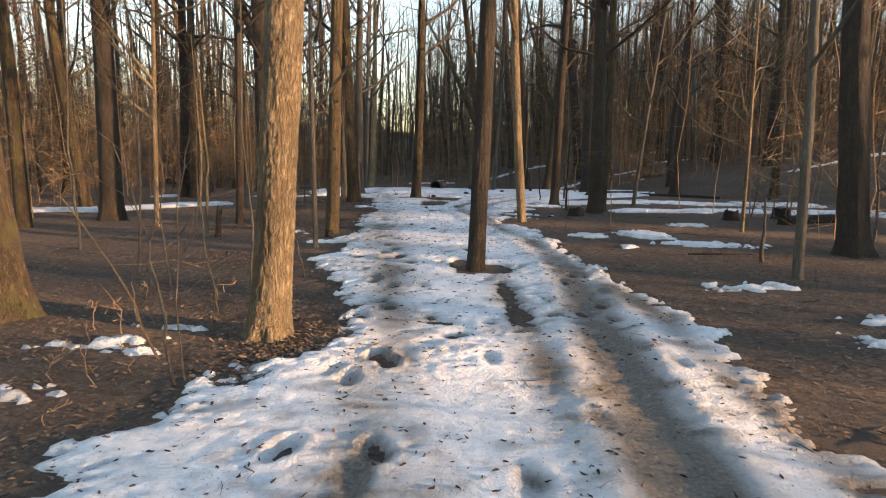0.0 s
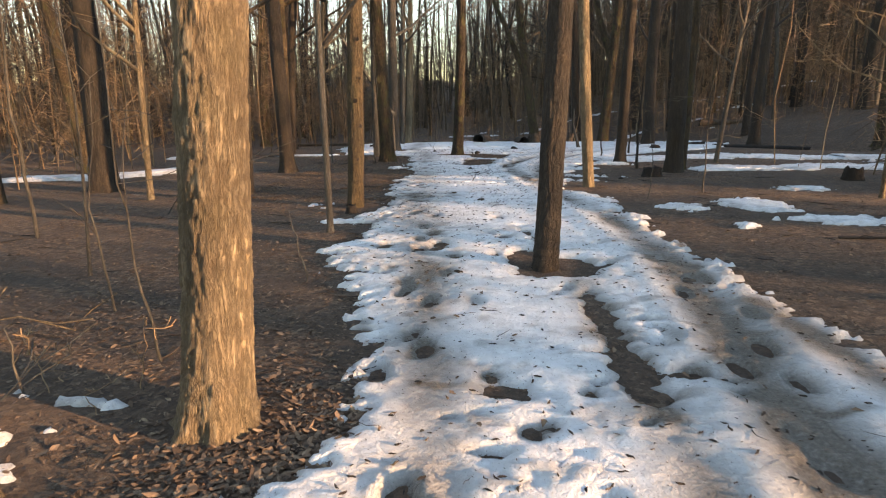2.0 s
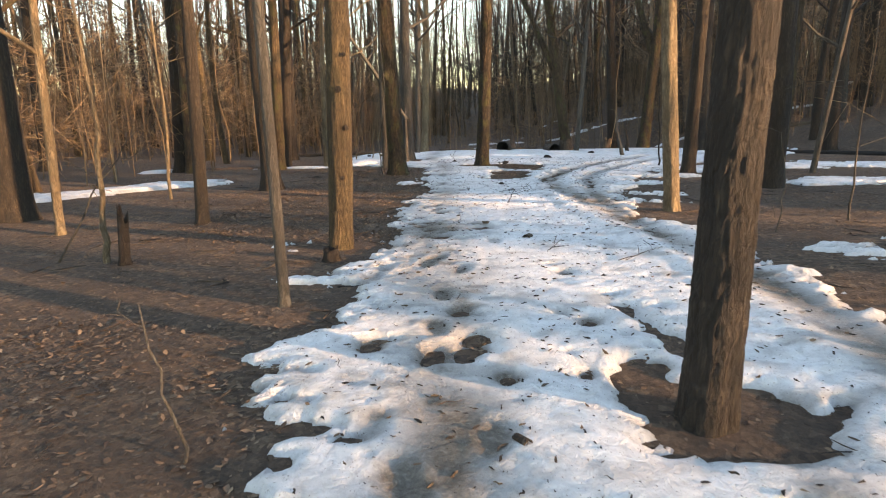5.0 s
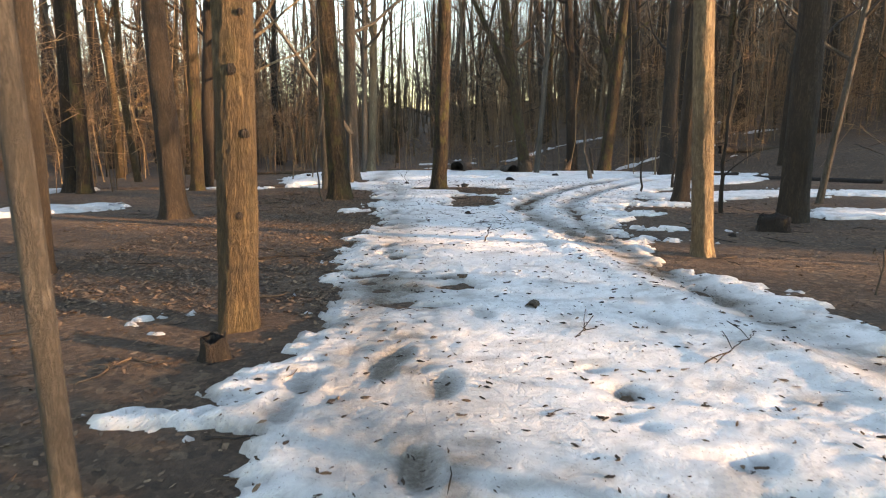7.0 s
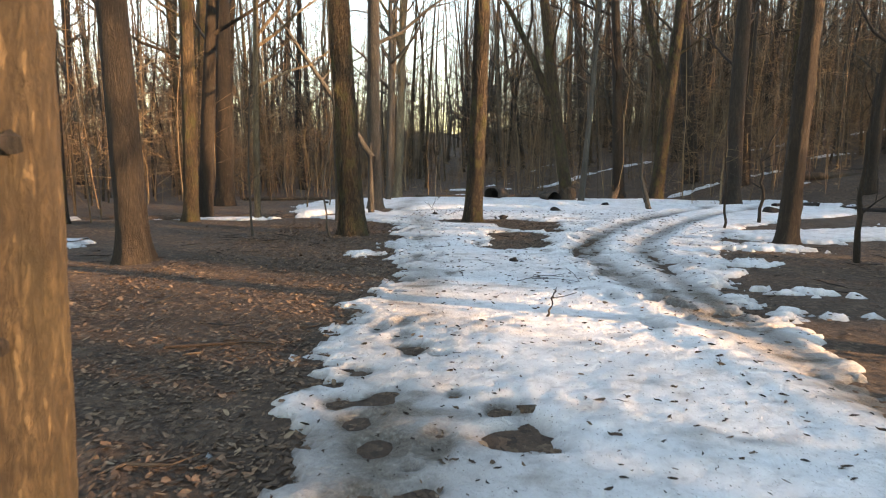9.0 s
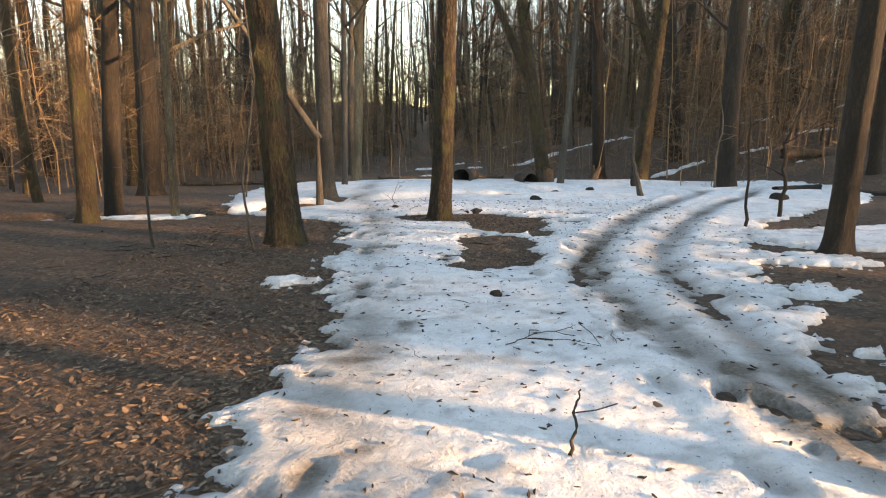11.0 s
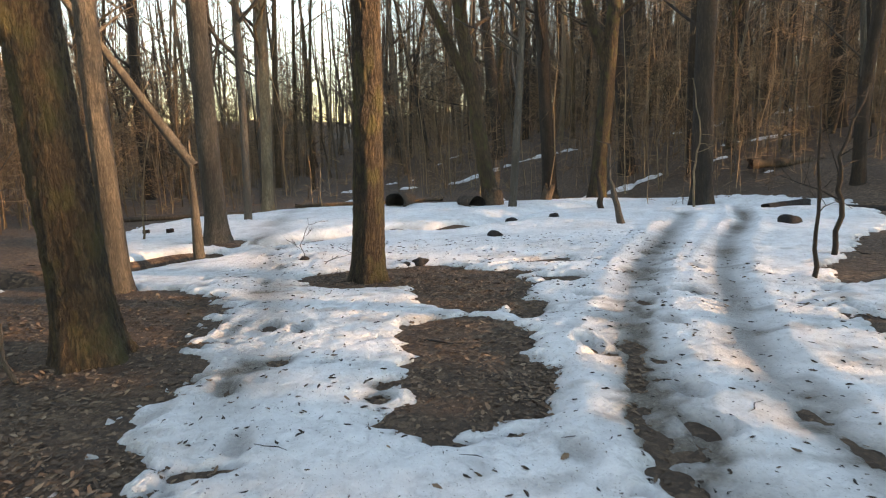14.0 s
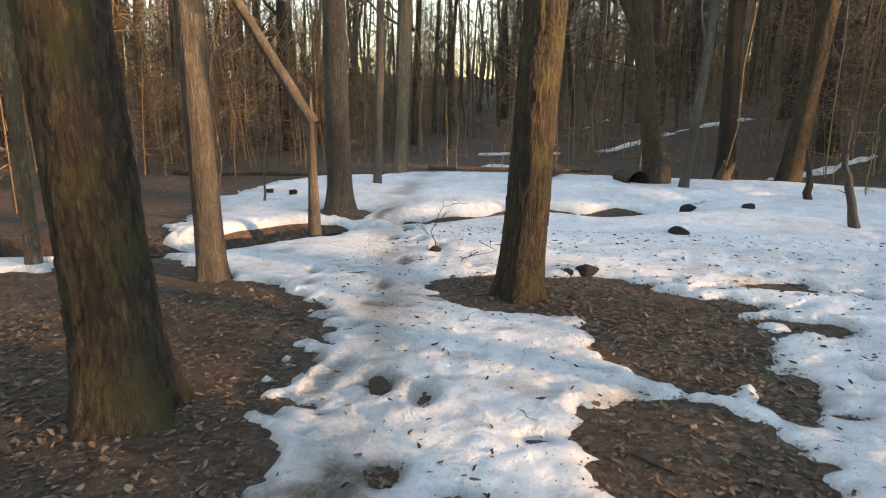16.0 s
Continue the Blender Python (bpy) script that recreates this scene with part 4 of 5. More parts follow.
# ---------------------------------------------------------------- saplings, one by one
def sapling(points, radius, twigs, seed, words="thin bare sapling stem in dead leaves", bark=None):
    """A stem through points given from its foot, with side twigs."""
    rnd = random.Random(seed)
    x, y = points[0][0], points[0][1]
    z = land_at(x, y)
    plant = new("sapling")
    plant.location = (x, y, z - 0.03)
    tagged(plant, words, "sapling", "thin saplings along the path")
    pts = [Vector((a - x, b - y, c)) for a, b, c in points]
    fine = []
    for a, b in zip(pts, pts[1:]):
        for k in range(4):
            q = a.lerp(b, k / 4)
            fine.append(q + Vector((rnd.gauss(0, 0.012), rnd.gauss(0, 0.012), 0)))
    fine.append(pts[-1])
    rad = [radius * (1 - 0.75 * k / len(fine)) for k in range(len(fine))]
    verts, faces = [], []
    tube(fine, rad, 7, verts, faces, rnd, 0.08)
    child("stem", mesh_from("stem", verts, faces, bark or BARK_GREY), plant)
    if twigs:
        for k in range(twigs):
            verts, faces = [], []
            i = rnd.randint(len(fine) // 3, len(fine) - 1)
            branch_out(verts, faces, fine[i], Vector((rnd.gauss(0, 1), rnd.gauss(0, 1), rnd.uniform(0.2, 1.1))), rnd.uniform(0.3, 0.8) * min(1, pts[-1].length / 2), rad[i] * 0.5, 1, rnd, 3)
            child("twig", mesh_from("twig", verts, faces, bark or BARK_GREY), plant)
    return plant


sapling([(-1.97, 3.75, 0), (-2.0, 3.76, 0.5), (-2.1, 3.78, 1.05), (-2.3, 3.8, 1.7)], 0.013, 5, 1)
sapling([(-1.93, 3.8, 0), (-1.95, 3.85, 0.6), (-1.9, 3.9, 1.5)], 0.008, 3, 2)
sapling([(-2.35, 4.3, 0), (-2.65, 4.4, 0.6), (-3.1, 4.5, 1.25), (-3.5, 4.55, 1.75)], 0.011, 3, 3, "long leaning bare sapling stem in dead leaves", BARK_TAN)
sapling([(-2.45, 5.7, 0), (-2.55, 5.75, 0.5), (-2.65, 5.8, 1.2), (-2.6, 5.8, 2.6)], 0.011, 4, 4)
sapling([(-2.25, 6.1, 0), (-2.22, 6.1, 0.9), (-2.3, 6.15, 2.2), (-2.22, 6.2, 4.2)], 0.015, 6, 5)
sapling([(-4.66, 10.6, 0), (-4.64, 10.6, 0.5), (-4.6, 10.65, 1.3), (-4.72, 10.7, 3.2)], 0.036, 6, 6, "thin sunlit sapling in dead leaves", BARK_TAN)
sapling([(-3.0, 5.2, 0), (-3.05, 5.2, 0.45)], 0.009, 2, 7)
sapling([(-3.4, 6.6, 0), (-3.45, 6.6, 0.9), (-3.3, 6.6, 1.9)], 0.012, 4, 8)
sapling([(-2.05, 7.5, 0), (-2.1, 7.5, 0.35), (-2.2, 7.55, 0.72)], 0.01, 1, 9, "short leaning dead stem in dead leaves")
sapling([(-4.3, 7.6, 0), (-4.2, 7.6, 1.2), (-4.3, 7.7, 3.4)], 0.02, 6, 10)
sapling([(-6.0, 9.0, 0), (-6.05, 9.0, 1.6), (-6.0, 9.1, 4.4)], 0.025, 8, 11)
sapling([(-5.2, 10.6, 0), (-4.75, 10.65, 0.7), (-4.4, 10.7, 1.15)], 0.013, 3, 12, "leaning thin stem over dead leaves")
sapling([(-6.8, 15.2, 0), (-6.7, 15.2, 1.7), (-6.85, 15.3, 4.5)], 0.03, 8, 13, bark=BARK_TAN)
sapling([(-3.72, 18.8, 0), (-3.8, 18.8, 0.8), (-3.62, 18.9, 2.0), (-3.7, 18.9, 3.8)], 0.018, 7, 14)
sapling([(-5.0, 18.9, 0), (-5.03, 18.9, 1.1), (-4.9, 19.0, 3.2)], 0.02, 7, 15)
sapling([(-6.0, 24.8, 0), (-5.9, 24.8, 0.8), (-6.05, 24.9, 1.9), (-5.7, 24.9, 3.0)], 0.022, 5, 16, "pale crooked sapling in the snow", BARK_TAN)
sapling([(-5.6, 25.5, 0), (-5.55, 25.5, 0.9), (-5.3, 25.6, 2.2)], 0.02, 5, 17, "pale crooked sapling in the snow", BARK_TAN)
sapling([(2.75, 25.02, 0), (2.66, 25.05, 0.35), (2.5, 25.1, 0.9), (2.52, 25.2, 1.5)], 0.075, 3, 18, "crooked grey sapling in the snow")
sapling([(3.39, 27.87, 0), (3.36, 27.9, 0.5), (3.25, 27.9, 1.0)], 0.08, 0, 19, "short broken stem by the hillside", BARK_DARK)
sapling([(3.76, 21.34, 0), (3.8, 21.3, 0.7), (3.72, 21.3, 1.2), (4.1, 21.4, 2.0)], 0.035, 5, 20, "dark crooked sapling at the edge of the snow", BARK_DARK)
sapling([(3.12, 17.17, 0), (3.1, 17.2, 0.8), (3.15, 17.2, 2.2)], 0.04, 6, 21, "dark thin sapling beside the snow", BARK_DARK)
sapling([(2.75, 20.3, 0), (2.75, 20.3, 0.7), (2.7, 20.3, 1.7)], 0.025, 5, 22, "dark thin sapling beside the snow", BARK_DARK)
sapling([(4.49, 8.73, 0), (4.5, 8.7, 0.5), (4.47, 8.7, 1.0)], 0.035, 1, 23, "short broken stem in dead leaves")
sapling([(5.4, 27.6, 0), (5.35, 27.6, 0.9), (5.5, 27.6, 1.7), (5.3, 27.7, 2.9)], 0.03, 5, 24, "pale crooked sapling on the hillside", BARK_TAN)
sapling([(7.6, 10.8, 0), (7.5, 10.8, 1.3), (7.7, 10.9, 3.5)], 0.03, 8, 25)
sapling([(3.3, 12.9, 0), (3.3, 12.9, 0.9), (3.4, 13.0, 2.4)], 0.014, 5, 26)
sapling([(2.2, 12.2, 0), (2.25, 12.2, 0.5), (2.2, 12.3, 1.1)], 0.009, 3, 27)
sapling([(-2.45, 22.75, 0.03), (-2.5, 22.75, 0.25), (-2.4, 22.8, 0.6)], 0.007, 3, 28, "thin twiggy stem in the snow")
sapling([(-2.2, 22.2, 0.03), (-2.05, 22.2, 0.14), (-1.8, 22.2, 0.2)], 0.006, 3, 29, "thin twiggy stem in the snow")


for k in range(14):
    wx0, wy0 = -2.2 - 1.4 * wood_rnd.random(), 2.9 + 2.6 * wood_rnd.random()
    tip = wood_rnd.uniform(0.18, 0.5)
    sapling([(wx0, wy0, 0), (wx0 + wood_rnd.gauss(0, 0.05), wy0, tip * 0.5), (wx0 + wood_rnd.gauss(0, 0.12), wy0 + wood_rnd.gauss(0, 0.1), tip)], 0.004, 3, 100 + k, "dry brown weed stalk in dead leaves", TWIG)


# the snapped tree by the brook: a standing stem with its top leaning away
snag = new("snapped_tree")
snag.location = (-4.02, 23.41, land_at(-4.02, 23.41))
tagged(snag, "snapped grey tree, its broken top leaning aside", "tree")
child("trunk", trunk_mesh("trunk", 0.17, 1.9, tree_rnd, BARK_GREY, 20, rings=30, sway=0.02), snag)
verts, faces = [], []
top_pts, top_rad = shoot(Vector((0.05, 0, 1.55)), Vector((-0.58, 0.1, 0.85)), 6.5, 0.075, tree_rnd, 9, 0.0, 0.03)
tube(top_pts, top_rad, 12, verts, faces)
for p in top_pts[3:]:
    branch_out(verts, faces, p, Vector((tree_rnd.gauss(-0.4, 1), tree_rnd.gauss(0, 1), 0.8)), 1.3, 0.025, 1, tree_rnd, 4)
child("broken_top", mesh_from("broken_top", verts, faces, BARK_GREY), snag)


def knot(tree_at, diameter, height, turn, size):
    """A dark healed branch scar on a trunk."""
    for ob in scene.objects:
        if ob.name.split(".")[0] == "tree" and ob.type == 'EMPTY' and (ob.matrix_world.translation.xy - Vector(tree_at)).length < 0.02:
            bm = bmesh.new()
            bmesh.ops.create_icosphere(bm, subdivisions=2, radius=1)
            for v in bm.verts:
                v.co *= 1 + 0.3 * noise.noise(v.co * 1.7 + Vector((height * 9, 0, 0)))
                v.co = Vector((v.co.x * 0.014, v.co.y * size * 0.5, v.co.z * size * 0.6))
            me = bpy.data.meshes.new("knot")
            bm.to_mesh(me)
            bm.free()
            me.materials.append(ROT)
            r = diameter / 2 * (1 - 0.82 * (height / 17) ** 1.15) * 0.95
            part = child("knot", me, ob, "small black branch scar")
            part.matrix_basis = Matrix.Rotation(turn, 4, 'Z') @ Matrix.Translation((r, 0, height))
            return


bpy.context.view_layer.update()
for height, turn, size in ((0.75, -1.15, 0.04), (1.25, -0.8, 0.05), (1.62, -1.5, 0.06), (1.95, -1.0, 0.035), (2.5, -1.3, 0.05)):
    knot((-2.49, 11.3), 0.255, height, turn, size)

# ---------------------------------------------------------------- stumps, logs and stones
def stump(x, y, diameter, height, seed, words, material=None, jag=0.3, lean=(0.0, 0.0)):
    """A broken stump with a jagged rim and a hollow top."""
    rnd = random.Random(seed)
    sides, rows = 18, 8
    verts, faces = [], []
    ph = rnd.uniform(0, 6.28)
    rim = [height * (1 - jag * rnd.random()) for _ in range(sides)]
    for k in range(rows + 3):
        for s in range(sides):
            a = 2 * math.pi * s / sides
            if k <= rows:
                f = k / rows
                z = -0.08 + (rim[s] + 0.08) * f
                r = diameter / 2 * (1 + 0.5 * math.exp(-z / (0.5 * diameter)) * (0.7 + 0.3 * math.cos(4 * a + ph))) * rnd.uniform(0.94, 1.06)
            else:
                z, r = rim[s] - 0.05 * (k - rows) - 0.12 * height * (k - rows - 1), diameter / 2 * (0.72 if k == rows + 1 else 0.2)
            verts.append((r * math.cos(a) + lean[0] * z, r * math.sin(a) + lean[1] * z, z))
    for k in range(rows + 2):
        for s in range(sides):
            a, b = k * sides + s, k * sides + (s + 1) % sides
            faces.append((a, b, b + sides, a + sides))
    faces.append(tuple((rows + 2) * sides + s for s in range(sides)))
    ob = new("stump", mesh_from("stump", verts, faces, material or ROT))
    ob.location = (x, y, land_at(x, y))
    return tagged(ob, words, "stump")


stump(-4.43, 10.53, 0.1, 0.6, 1, "blackened jagged stump standing in dead leaves", jag=0.35, lean=(0.1, 0.0))
stump(-2.42, 10.74, 0.13, 0.15, 2, "small dark rotten stump beside a tree foot")
stump(-5.45, 26.3, 0.13, 0.16, 3, "small dark cut stump in the snow", jag=0.05)
stump(-6.0, 26.6, 0.12, 0.12, 4, "small dark cut stump in the snow", jag=0.05)
stump(6.7, 14.6, 0.3, 0.28, 5, "dark rotten stump among snow patches")
stump(3.05, 15.4, 0.34, 0.22, 6, "dark rotten stump at the foot of a tree")
stump(8.3, 15.3, 0.36, 0.3, 7, "dark rotten stump among snow patches")
stump(1.35, 30.6, 0.5, 0.55, 8, "broken reddish stump at the foot of the hillside", DEAD_WOOD, 0.5)
stump(3.1, 31.8, 0.3, 0.6, 9, "broken reddish stump at the foot of the hillside", DEAD_WOOD, 0.6, (0.3, 0))


def log(x, y, z_turn, length, diameter, seed, words, hollow=False, material=None, tilt=0.0):
    """A fallen trunk with uneven girth and rough ends."""
    rnd = random.Random(seed)
    thing = new("log")
    thing.matrix_world = Matrix.Translation((x, y, land_at(x, y) + diameter * 0.36)) @ Matrix.Rotation(z_turn, 4, 'Z') @ Matrix.Rotation(tilt, 4, 'Y')
    tagged(thing, words, "log")
    sides, rows = 16, 14
    verts, faces = [], []
    for k in range(rows + 1):
        f = k / rows
        for s in range(sides):
            a = 2 * math.pi * s / sides
            r = diameter / 2 * (1 - 0.2 * f) * (1 + 0.12 * noise.noise(Vector((f * 6, math.cos(a) * 1.5, math.sin(a) * 1.5 + seed)))) * rnd.uniform(0.97, 1.03)
            verts.append(((f - 0.5) * length + rnd.uniform(-0.02, 0.02) + 0.05 * math.cos(3 * a) * (k in (0, rows)), r * math.cos(a), r * math.sin(a)))
    for k in range(rows):
        for s in range(sides):
            a, b = k * sides + s, k * sides + (s + 1) % sides
            faces.append((a, b, b + sides, a + sides))
    child("bark", mesh_from("bark", verts, faces, material or DEAD_WOOD), thing)
    for end, way in ((0, 1), (rows, -1)):
        ev, ef = [verts[end * sides + s] for s in range(sides)], []
        cx = ev[0][0] + way * (0.35 if hollow else 0.01)
        for s in range(sides):
            ev.append((cx, ev[s][1] * 0.6, ev[s][2] * 0.6))
        for s in range(sides):
            ef.append((s, (s + 1) % sides, sides + (s + 1) % sides, sides + s))
        ef.append(tuple(sides + s for s in range(sides)))
        child("end", mesh_from("end", ev, ef, ROT), thing)
    return thing


log(-1.05, 31.3, 1.25, 1.3, 0.55, 1, "thick rotten log with a dark hollow end", True)
log(0.75, 30.6, 1.9, 0.9, 0.42, 2, "short rotten log lying beside a tree", True)
log(10.3, 31.6, 0.1, 2.4, 0.3, 3, "fallen log on the hillside under snow")
log(9.4, 25.5, -0.5, 3.2, 0.3, 4, "dark fallen log beside the brook", material=ROT)
log(7.3, 27.2, 0.5, 1.8, 0.22, 5, "dark fallen log beside the brook", material=ROT)
log(5.0, 29.6, 0.2, 2.6, 0.14, 6, "thin fallen trunk at the foot of the hillside")
log(8.5, 14.2, 0.4, 2.2, 0.25, 7, "dark fallen log among snow patches", material=ROT)
log(-2.0, 33.5, 0.1, 4.5, 0.12, 8, "thin fallen trunk across the wood floor")
log(-7.5, 30.5, 0.2, 5.0, 0.14, 9, "thin fallen trunk across the wood floor")
log(-3.35, 24.25, 0.25, 0.75, 0.09, 10, "short pale timber laid beside the brook crossing", material=BARK_TAN)


def stone(x, y, size, seed, words="dark wet stone in melting snow", lift=0.0):
    bm = bmesh.new()
    bmesh.ops.create_icosphere(bm, subdivisions=3, radius=size / 2)
    for v in bm.verts:
        v.co *= 1 + 0.35 * noise.noise(v.co * (2.2 / size) + Vector((seed, 0, 0)))
        v.co.z *= 0.65
    me = bpy.data.meshes.new("stone")
    bm.to_mesh(me)
    bm.free()
    me.materials.append(ROT)
    me.polygons.foreach_set("use_smooth", np.ones(len(me.polygons), bool))
    ob = new("stone", me)
    ob.location = (x, y, land_at(x, y) + size * 0.1 + lift)
    return tagged(ob, words, "stone", "dark stones in the snow")


stone(-0.98, 22.15, 0.22, 1)
stone(-1.15, 22.1, 0.14, 2)
stone(-0.4, 22.0, 0.12, 3)
stone(1.15, 27.0, 0.3, 4, lift=0.05)
stone(1.9, 26.5, 0.24, 5, lift=0.05)
stone(0.3, 24.1, 0.24, 6, lift=0.05)
stone(-0.94, 16.7, 0.1, 7, "dark clod of earth lying on the snow", 0.04)
stone(-2.45, 22.6, 0.12, 8, "dark clod of earth lying on the snow", 0.05)
stone(5.3, 24.3, 0.35, 9, lift=0.05)
stone(2.3, 14.9, 0.1, 10)
stone(-4.3, 23.35, 0.35, 11, "dark earthy bank stone by the brook")
stone(-4.75, 22.9, 0.3, 12, "dark earthy bank stone by the brook")
stone(-3.0, 24.95, 0.3, 13, "dark earthy bank stone by the brook")


# ---------------------------------------------------------------- leaves, crumbs and twigs lying about
def surface(x, y):
    z, _, m = snow_top(x, y)
    return land(x, y) + np.maximum(z, 0), m


def leaf_mesh(name, x, y, z, size, g, flat=0.35):
    """Curled dead leaves, each folded along its rib."""
    n = len(x)
    turn, w = g.uniform(0, 6.28, n), size * g.uniform(0.13, 0.3, n)
    fold, curl = g.uniform(0.03, 0.32, n), g.uniform(-0.1, 0.22, n)
    lx = np.stack([-0.5 * size, -0.2 * size, 0.22 * size, 0.5 * size, 0.22 * size, -0.2 * size], 1)
    ly = np.stack([0 * w, w, 0.8 * w, 0 * w, -0.8 * w, -w], 1)
    lx = lx + g.normal(0, 0.07, lx.shape) * size[:, None]
    ly = ly + g.normal(0, 0.06, ly.shape) * size[:, None]
    lz = np.abs(ly) * fold[:, None] + curl[:, None] * lx * lx / size[:, None] * 2
    tx, ty = g.normal(0, flat, n), g.normal(0, flat, n)
    lz = lz + lx * tx[:, None] + ly * ty[:, None]
    lz = lz - lz.min(1, keepdims=True) + 0.002
    c, s = np.cos(turn)[:, None], np.sin(turn)[:, None]
    v = np.stack([x[:, None] + lx * c - ly * s, y[:, None] + lx * s + ly * c, z[:, None] + lz], -1).reshape(-1, 3)
    b = (np.arange(n) * 6)[:, None]
    f = np.concatenate([b + np.array([[0, 3, 2, 1]]), b + np.array([[0, 5, 4, 3]])])
    return mesh_from(name, v, f, LEAF, False)


def strew(count, x0, x1, y0, y1):
    return g.uniform(x0, x1, count), g.uniform(y0, y1, count)


lx1, ly1 = strew(95000, -6.5, 5.5, 2.0, 24.0)
lx2, ly2 = strew(16000, -4.0, -0.8, 1.8, 9.0)
lx3, ly3 = strew(46000, -5.0, -1.9, 11.5, 21.0)
lx4, ly4 = strew(20000, -2.2, 0.4, 17.6, 22.2)
x, y = np.concatenate([lx1, lx2, lx3, lx4]), np.concatenate([ly1, ly2, ly3, ly4])
z, m = surface(x, y)
thin = g.random(len(x)) < np.clip(0.75 + 0.8 * fbm(x * 0.8, y * 0.8, 71, 3), 0.15, 1)
ok = (m < 0.02) & thin & (np.hypot(x + 1.70, y - 4.97) > 0.25)
x, y, z = x[ok], y[ok], z[ok]
tagged(new("fallen_leaves", leaf_mesh("fallen_leaves", x, y, z, 0.016 + 0.04 * g.random(len(x)) ** 2.0, g, 0.2)), "dead brown leaves strewn over the wood floor", "leaves", kind="stuff")

x, y = g.normal(-1.3, 0.33, 2600), g.normal(4.62, 0.42, 2600)
z, m = surface(x, y)
ok = (m < 0.03) & (np.hypot(x + 1.70, y - 4.97) > 0.24)
tagged(new("leaf_drift", leaf_mesh("leaf_drift", x[ok], y[ok], z[ok] + 0.012 * g.random(ok.sum()), g.uniform(0.03, 0.065, ok.sum()), g, 0.18)), "thick drift of dry brown leaves round a tree foot", "leaves", kind="stuff")

x, y = strew(420, -3.2, 2.4, 1.5, 24.0)
z, m = surface(x, y)
ok = m > 0.02
tagged(new("leaves_on_snow", leaf_mesh("leaves_on_snow", x[ok], y[ok], z[ok], g.uniform(0.025, 0.06, ok.sum()), g, 0.2)), "scattered dead leaves lying on the snow", "leaves", kind="stuff")


def bits(name, count, area, low, high, thick, words, category, on_snow=True, segs=2, sides=4):
    x, y = strew(count, *area)
    z, m = surface(x, y)
    ok = (m > 0.0) if on_snow else (m < 0.0)
    x, y, z = x[ok], y[ok], z[ok]
    n = len(x)
    a, length = g.uniform(0, 6.28, n), low + (high - low) * g.random(n) ** 2.6
    s = np.linspace(-0.5, 0.5, segs)
    bend = g.normal(0, 0.09, (n, segs)) * length[:, None] * (np.abs(s) < 0.45)
    px = x[:, None] + np.cos(a)[:, None] * s * length[:, None] - np.sin(a)[:, None] * bend
    py = y[:, None] + np.sin(a)[:, None] * s * length[:, None] + np.cos(a)[:, None] * bend
    r = np.clip(length * thick, 0.0022, 0.012)
    pz = z[:, None] + r[:, None] * 0.7 + g.uniform(0, 0.12, n)[:, None] * length[:, None] * (s + 0.5)
    v, f = batch_tubes(np.stack([px, py, pz], -1), r[:, None] * (1.05 - np.abs(np.linspace(-0.8, 1, segs)) ** 2 * 0.8)[None, :] * g.uniform(0.7, 1.3, (n, segs)), sides)
    tagged(new(name, mesh_from(name, v, f, CRUMB, False)), words, category, kind="stuff")


bits("bark_crumbs", 11500, (-3.2, 2.6, 1.0, 24.0), 0.006, 0.05, 0.15, "dark bark crumbs and seeds peppering the snow", "debris", True, 4, 3)
bits("twigs_on_snow", 300, (-3.0, 2.4, 1.0, 24.0), 0.04, 0.22, 0.016, "thin dark twigs lying on the snow", "twigs", True, 4)
bits("twigs_on_ground", 1100, (-6.5, 5.5, 2.0, 24.0), 0.06, 0.4, 0.016, "thin dead twigs among the leaves", "twigs", False, 5)


def fallen_branch(points, radius, seed, words, twigs=3):
    """A single branch lying on or sticking out of the snow."""
    rnd = random.Random(seed)
    x, y = points[0][0], points[0][1]
    z0, _ = surface(np.array([x]), np.array([y]))
    knots = [Vector((a - x, b - y, c + radius)) for a, b, c in points]
    pts = []
    for a, b in zip(knots, knots[1:]):
        for k in range(5):
            sway = Vector((rnd.gauss(0, 0.008), rnd.gauss(0, 0.008), 0)) if pts else Vector()
            pts.append(a.lerp(b, k / 5) + sway)
    verts, faces = [], []
    tube(pts, [radius * (1 - 0.6 * k / len(pts)) for k in range(len(pts))], 7, verts, faces)
    for k in range(twigs):
        p = pts[rnd.randint(1, len(pts) - 1)]
        branch_out(verts, faces, p, Vector((rnd.gauss(0, 1), rnd.gauss(0, 1), 0.15)), 0.2, radius * 0.5, 0, rnd, 4)
    ob = new("branch", mesh_from("branch", verts, faces, CRUMB))
    ob.location = (x, y, float(z0[0]) - 0.005)
    return tagged(ob, words, "branch")


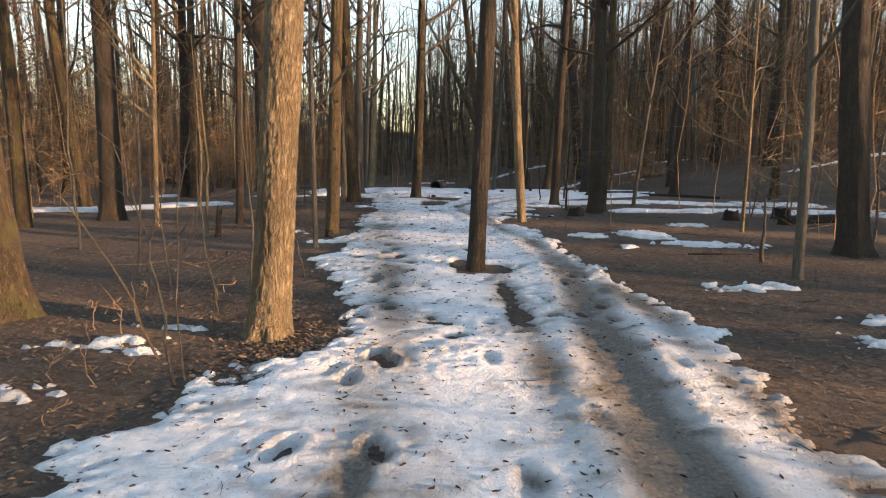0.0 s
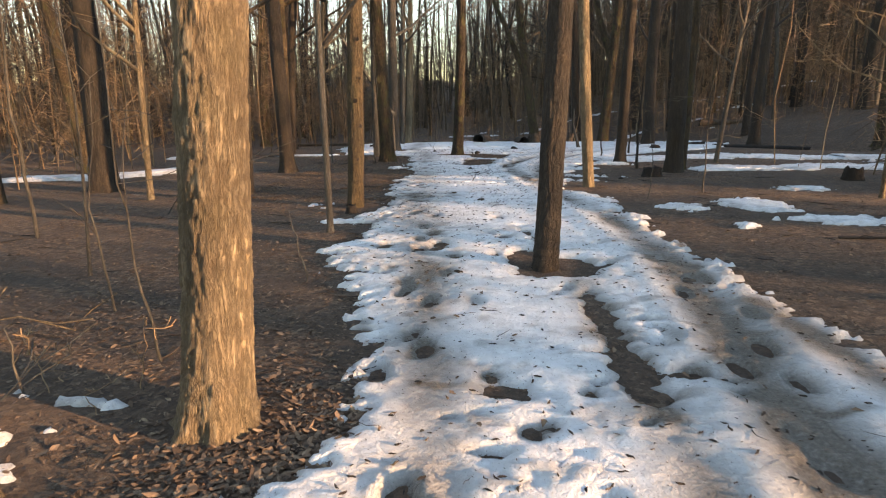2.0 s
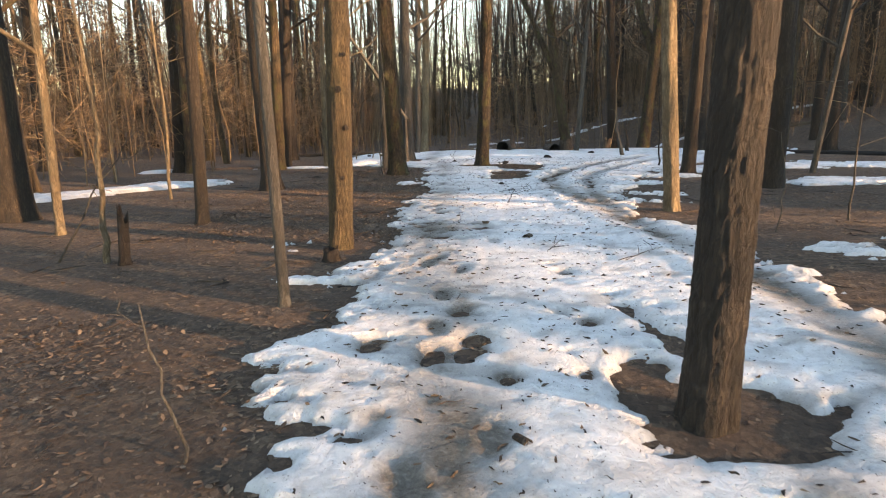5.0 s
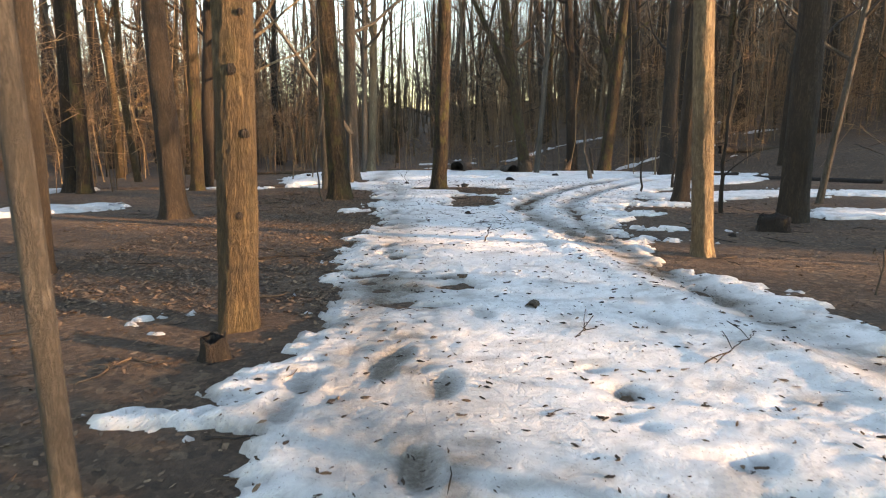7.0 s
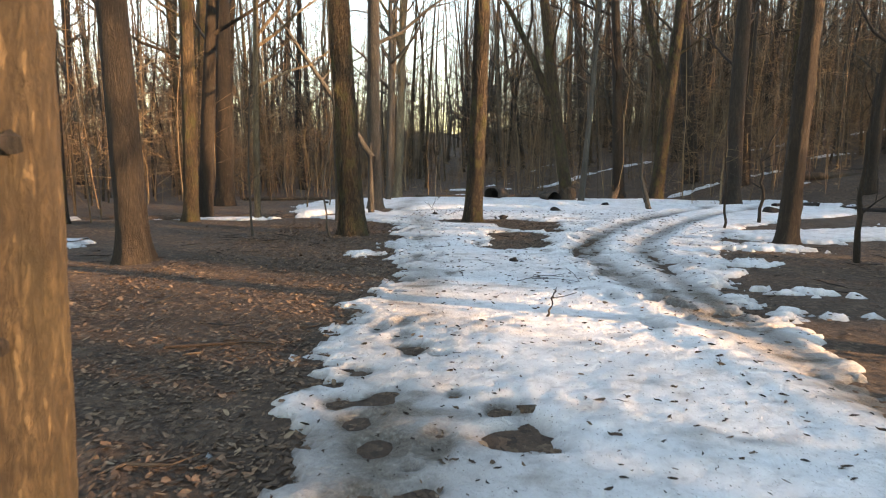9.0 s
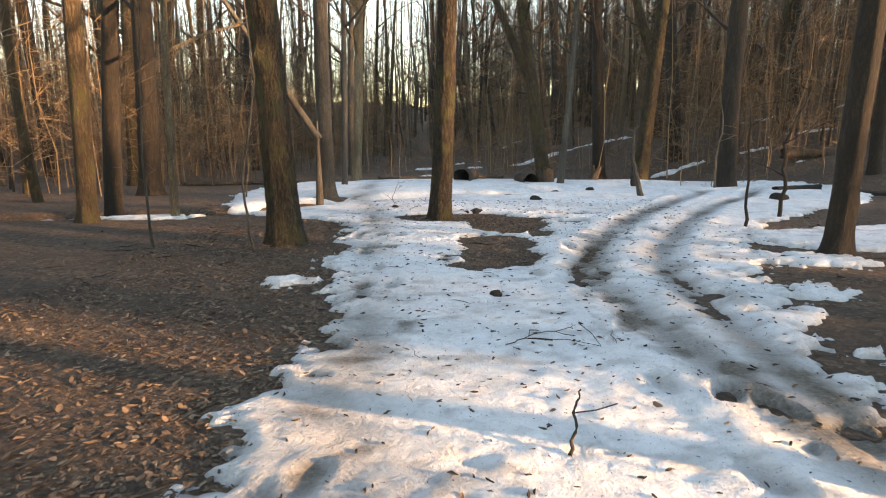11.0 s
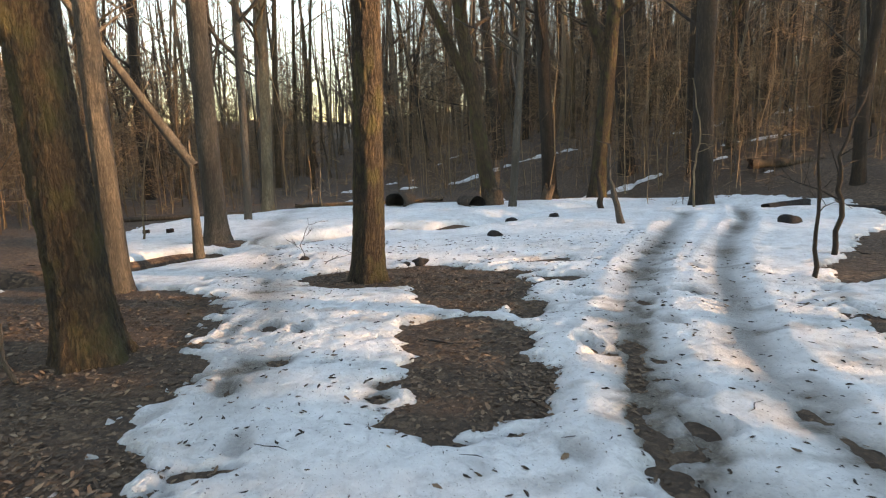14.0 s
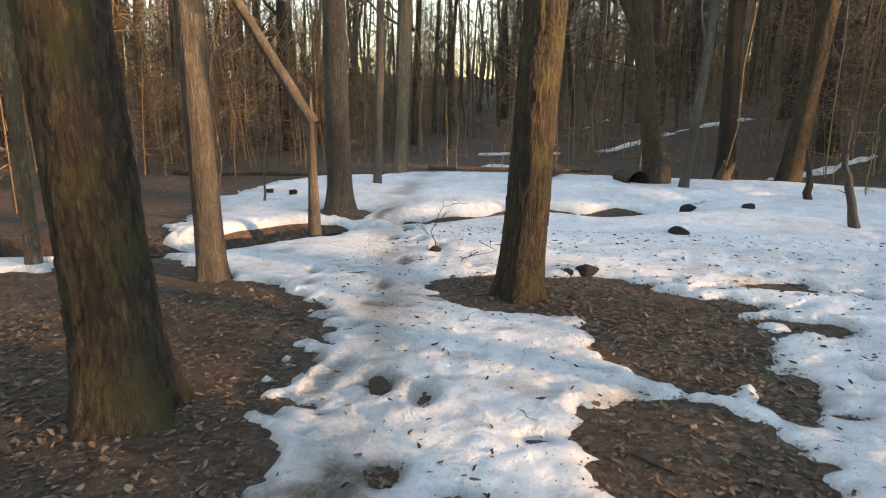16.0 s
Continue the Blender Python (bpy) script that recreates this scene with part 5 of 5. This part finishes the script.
fallen_branch([(-0.78, 14.2, 0), (-0.74, 14.3, 0.05), (-0.71, 14.45, 0.12), (-0.68, 14.52, 0.16)], 0.009, 1, "crooked dark stick poking out of the snow", 1)
fallen_branch([(-0.95, 15.5, 0.01), (-0.75, 15.65, 0.03), (-0.5, 15.8, 0.02), (-0.42, 15.85, 0.03)], 0.0042, 2, "thin branch lying on the snow")
fallen_branch([(-0.8, 15.6, 0.01), (-0.55, 15.55, 0.02), (-0.3, 15.45, 0.01)], 0.0035, 3, "thin branch lying on the snow", 1)
fallen_branch([(0.25, 10.6, 0.01), (0.45, 10.75, 0.03), (0.62, 10.9, 0.05), (0.72, 11.05, 0.03)], 0.0045, 4, "thin branch lying on the snow")
fallen_branch([(-0.35, 11.0, 0.0), (-0.3, 11.05, 0.04), (-0.25, 11.15, 0.06)], 0.004, 5, "dark twig lying on the snow")
fallen_branch([(3.6, 9.2, 0.0), (4.1, 9.1, 0.02), (4.7, 9.2, 0.02)], 0.02, 6, "fallen branch among dead leaves")
fallen_branch([(-3.3, 13.4, 0.0), (-2.8, 13.5, 0.02), (-2.5, 13.45, 0.02)], 0.012, 7, "fallen branch among dead leaves")


def bark_scrap(x, y, size, turn, seed):
    """A curled scrap of bark with ragged ends."""
    rnd = random.Random(seed)
    verts, faces, n, k = [], [], 9, 5
    for layer in (0.0, 0.008):
        for i in range(k):
            for j in range(n):
                a = math.pi * (0.08 + 0.84 * j / (n - 1))
                r = size * 0.34 - layer
                end = rnd.uniform(-0.06, 0.06) * size if i in (0, k - 1) else 0
                verts.append(((i / (k - 1) - 0.5) * size + end, r * math.cos(a), r * math.sin(a)))
    for top in (0, 1):
        for i in range(k - 1):
            for j in range(n - 1):
                a = top * k * n + i * n + j
                faces.append((a, a + 1, a + n + 1, a + n) if top else (a, a + n, a + n + 1, a + 1))
    for i in range(k - 1):
        for j in (0, n - 1):
            a = i * n + j
            faces.append((a, a + n, a + n + k * n, a + k * n))
    for j in range(n - 1):
        for i in (0, k - 1):
            a = i * n + j
            faces.append((a, a + 1, a + 1 + k * n, a + k * n))
    ob = new("bark_scrap", mesh_from("bark_scrap", verts, faces, DEAD_WOOD, False))
    z0, _ = surface(np.array([x]), np.array([y]))
    ob.matrix_world = pose(x, y, float(z0[0]) - 0.01, 6, 4, turn)
    return tagged(ob, "curled scrap of brown bark lying on the snow", "bark")


bark_scrap(-0.53, 11.66, 0.13, 70, 1)
bark_scrap(-1.02, 12.55, 0.09, 20, 2)
bark_scrap(-0.62, 7.7, 0.08, 130, 3)
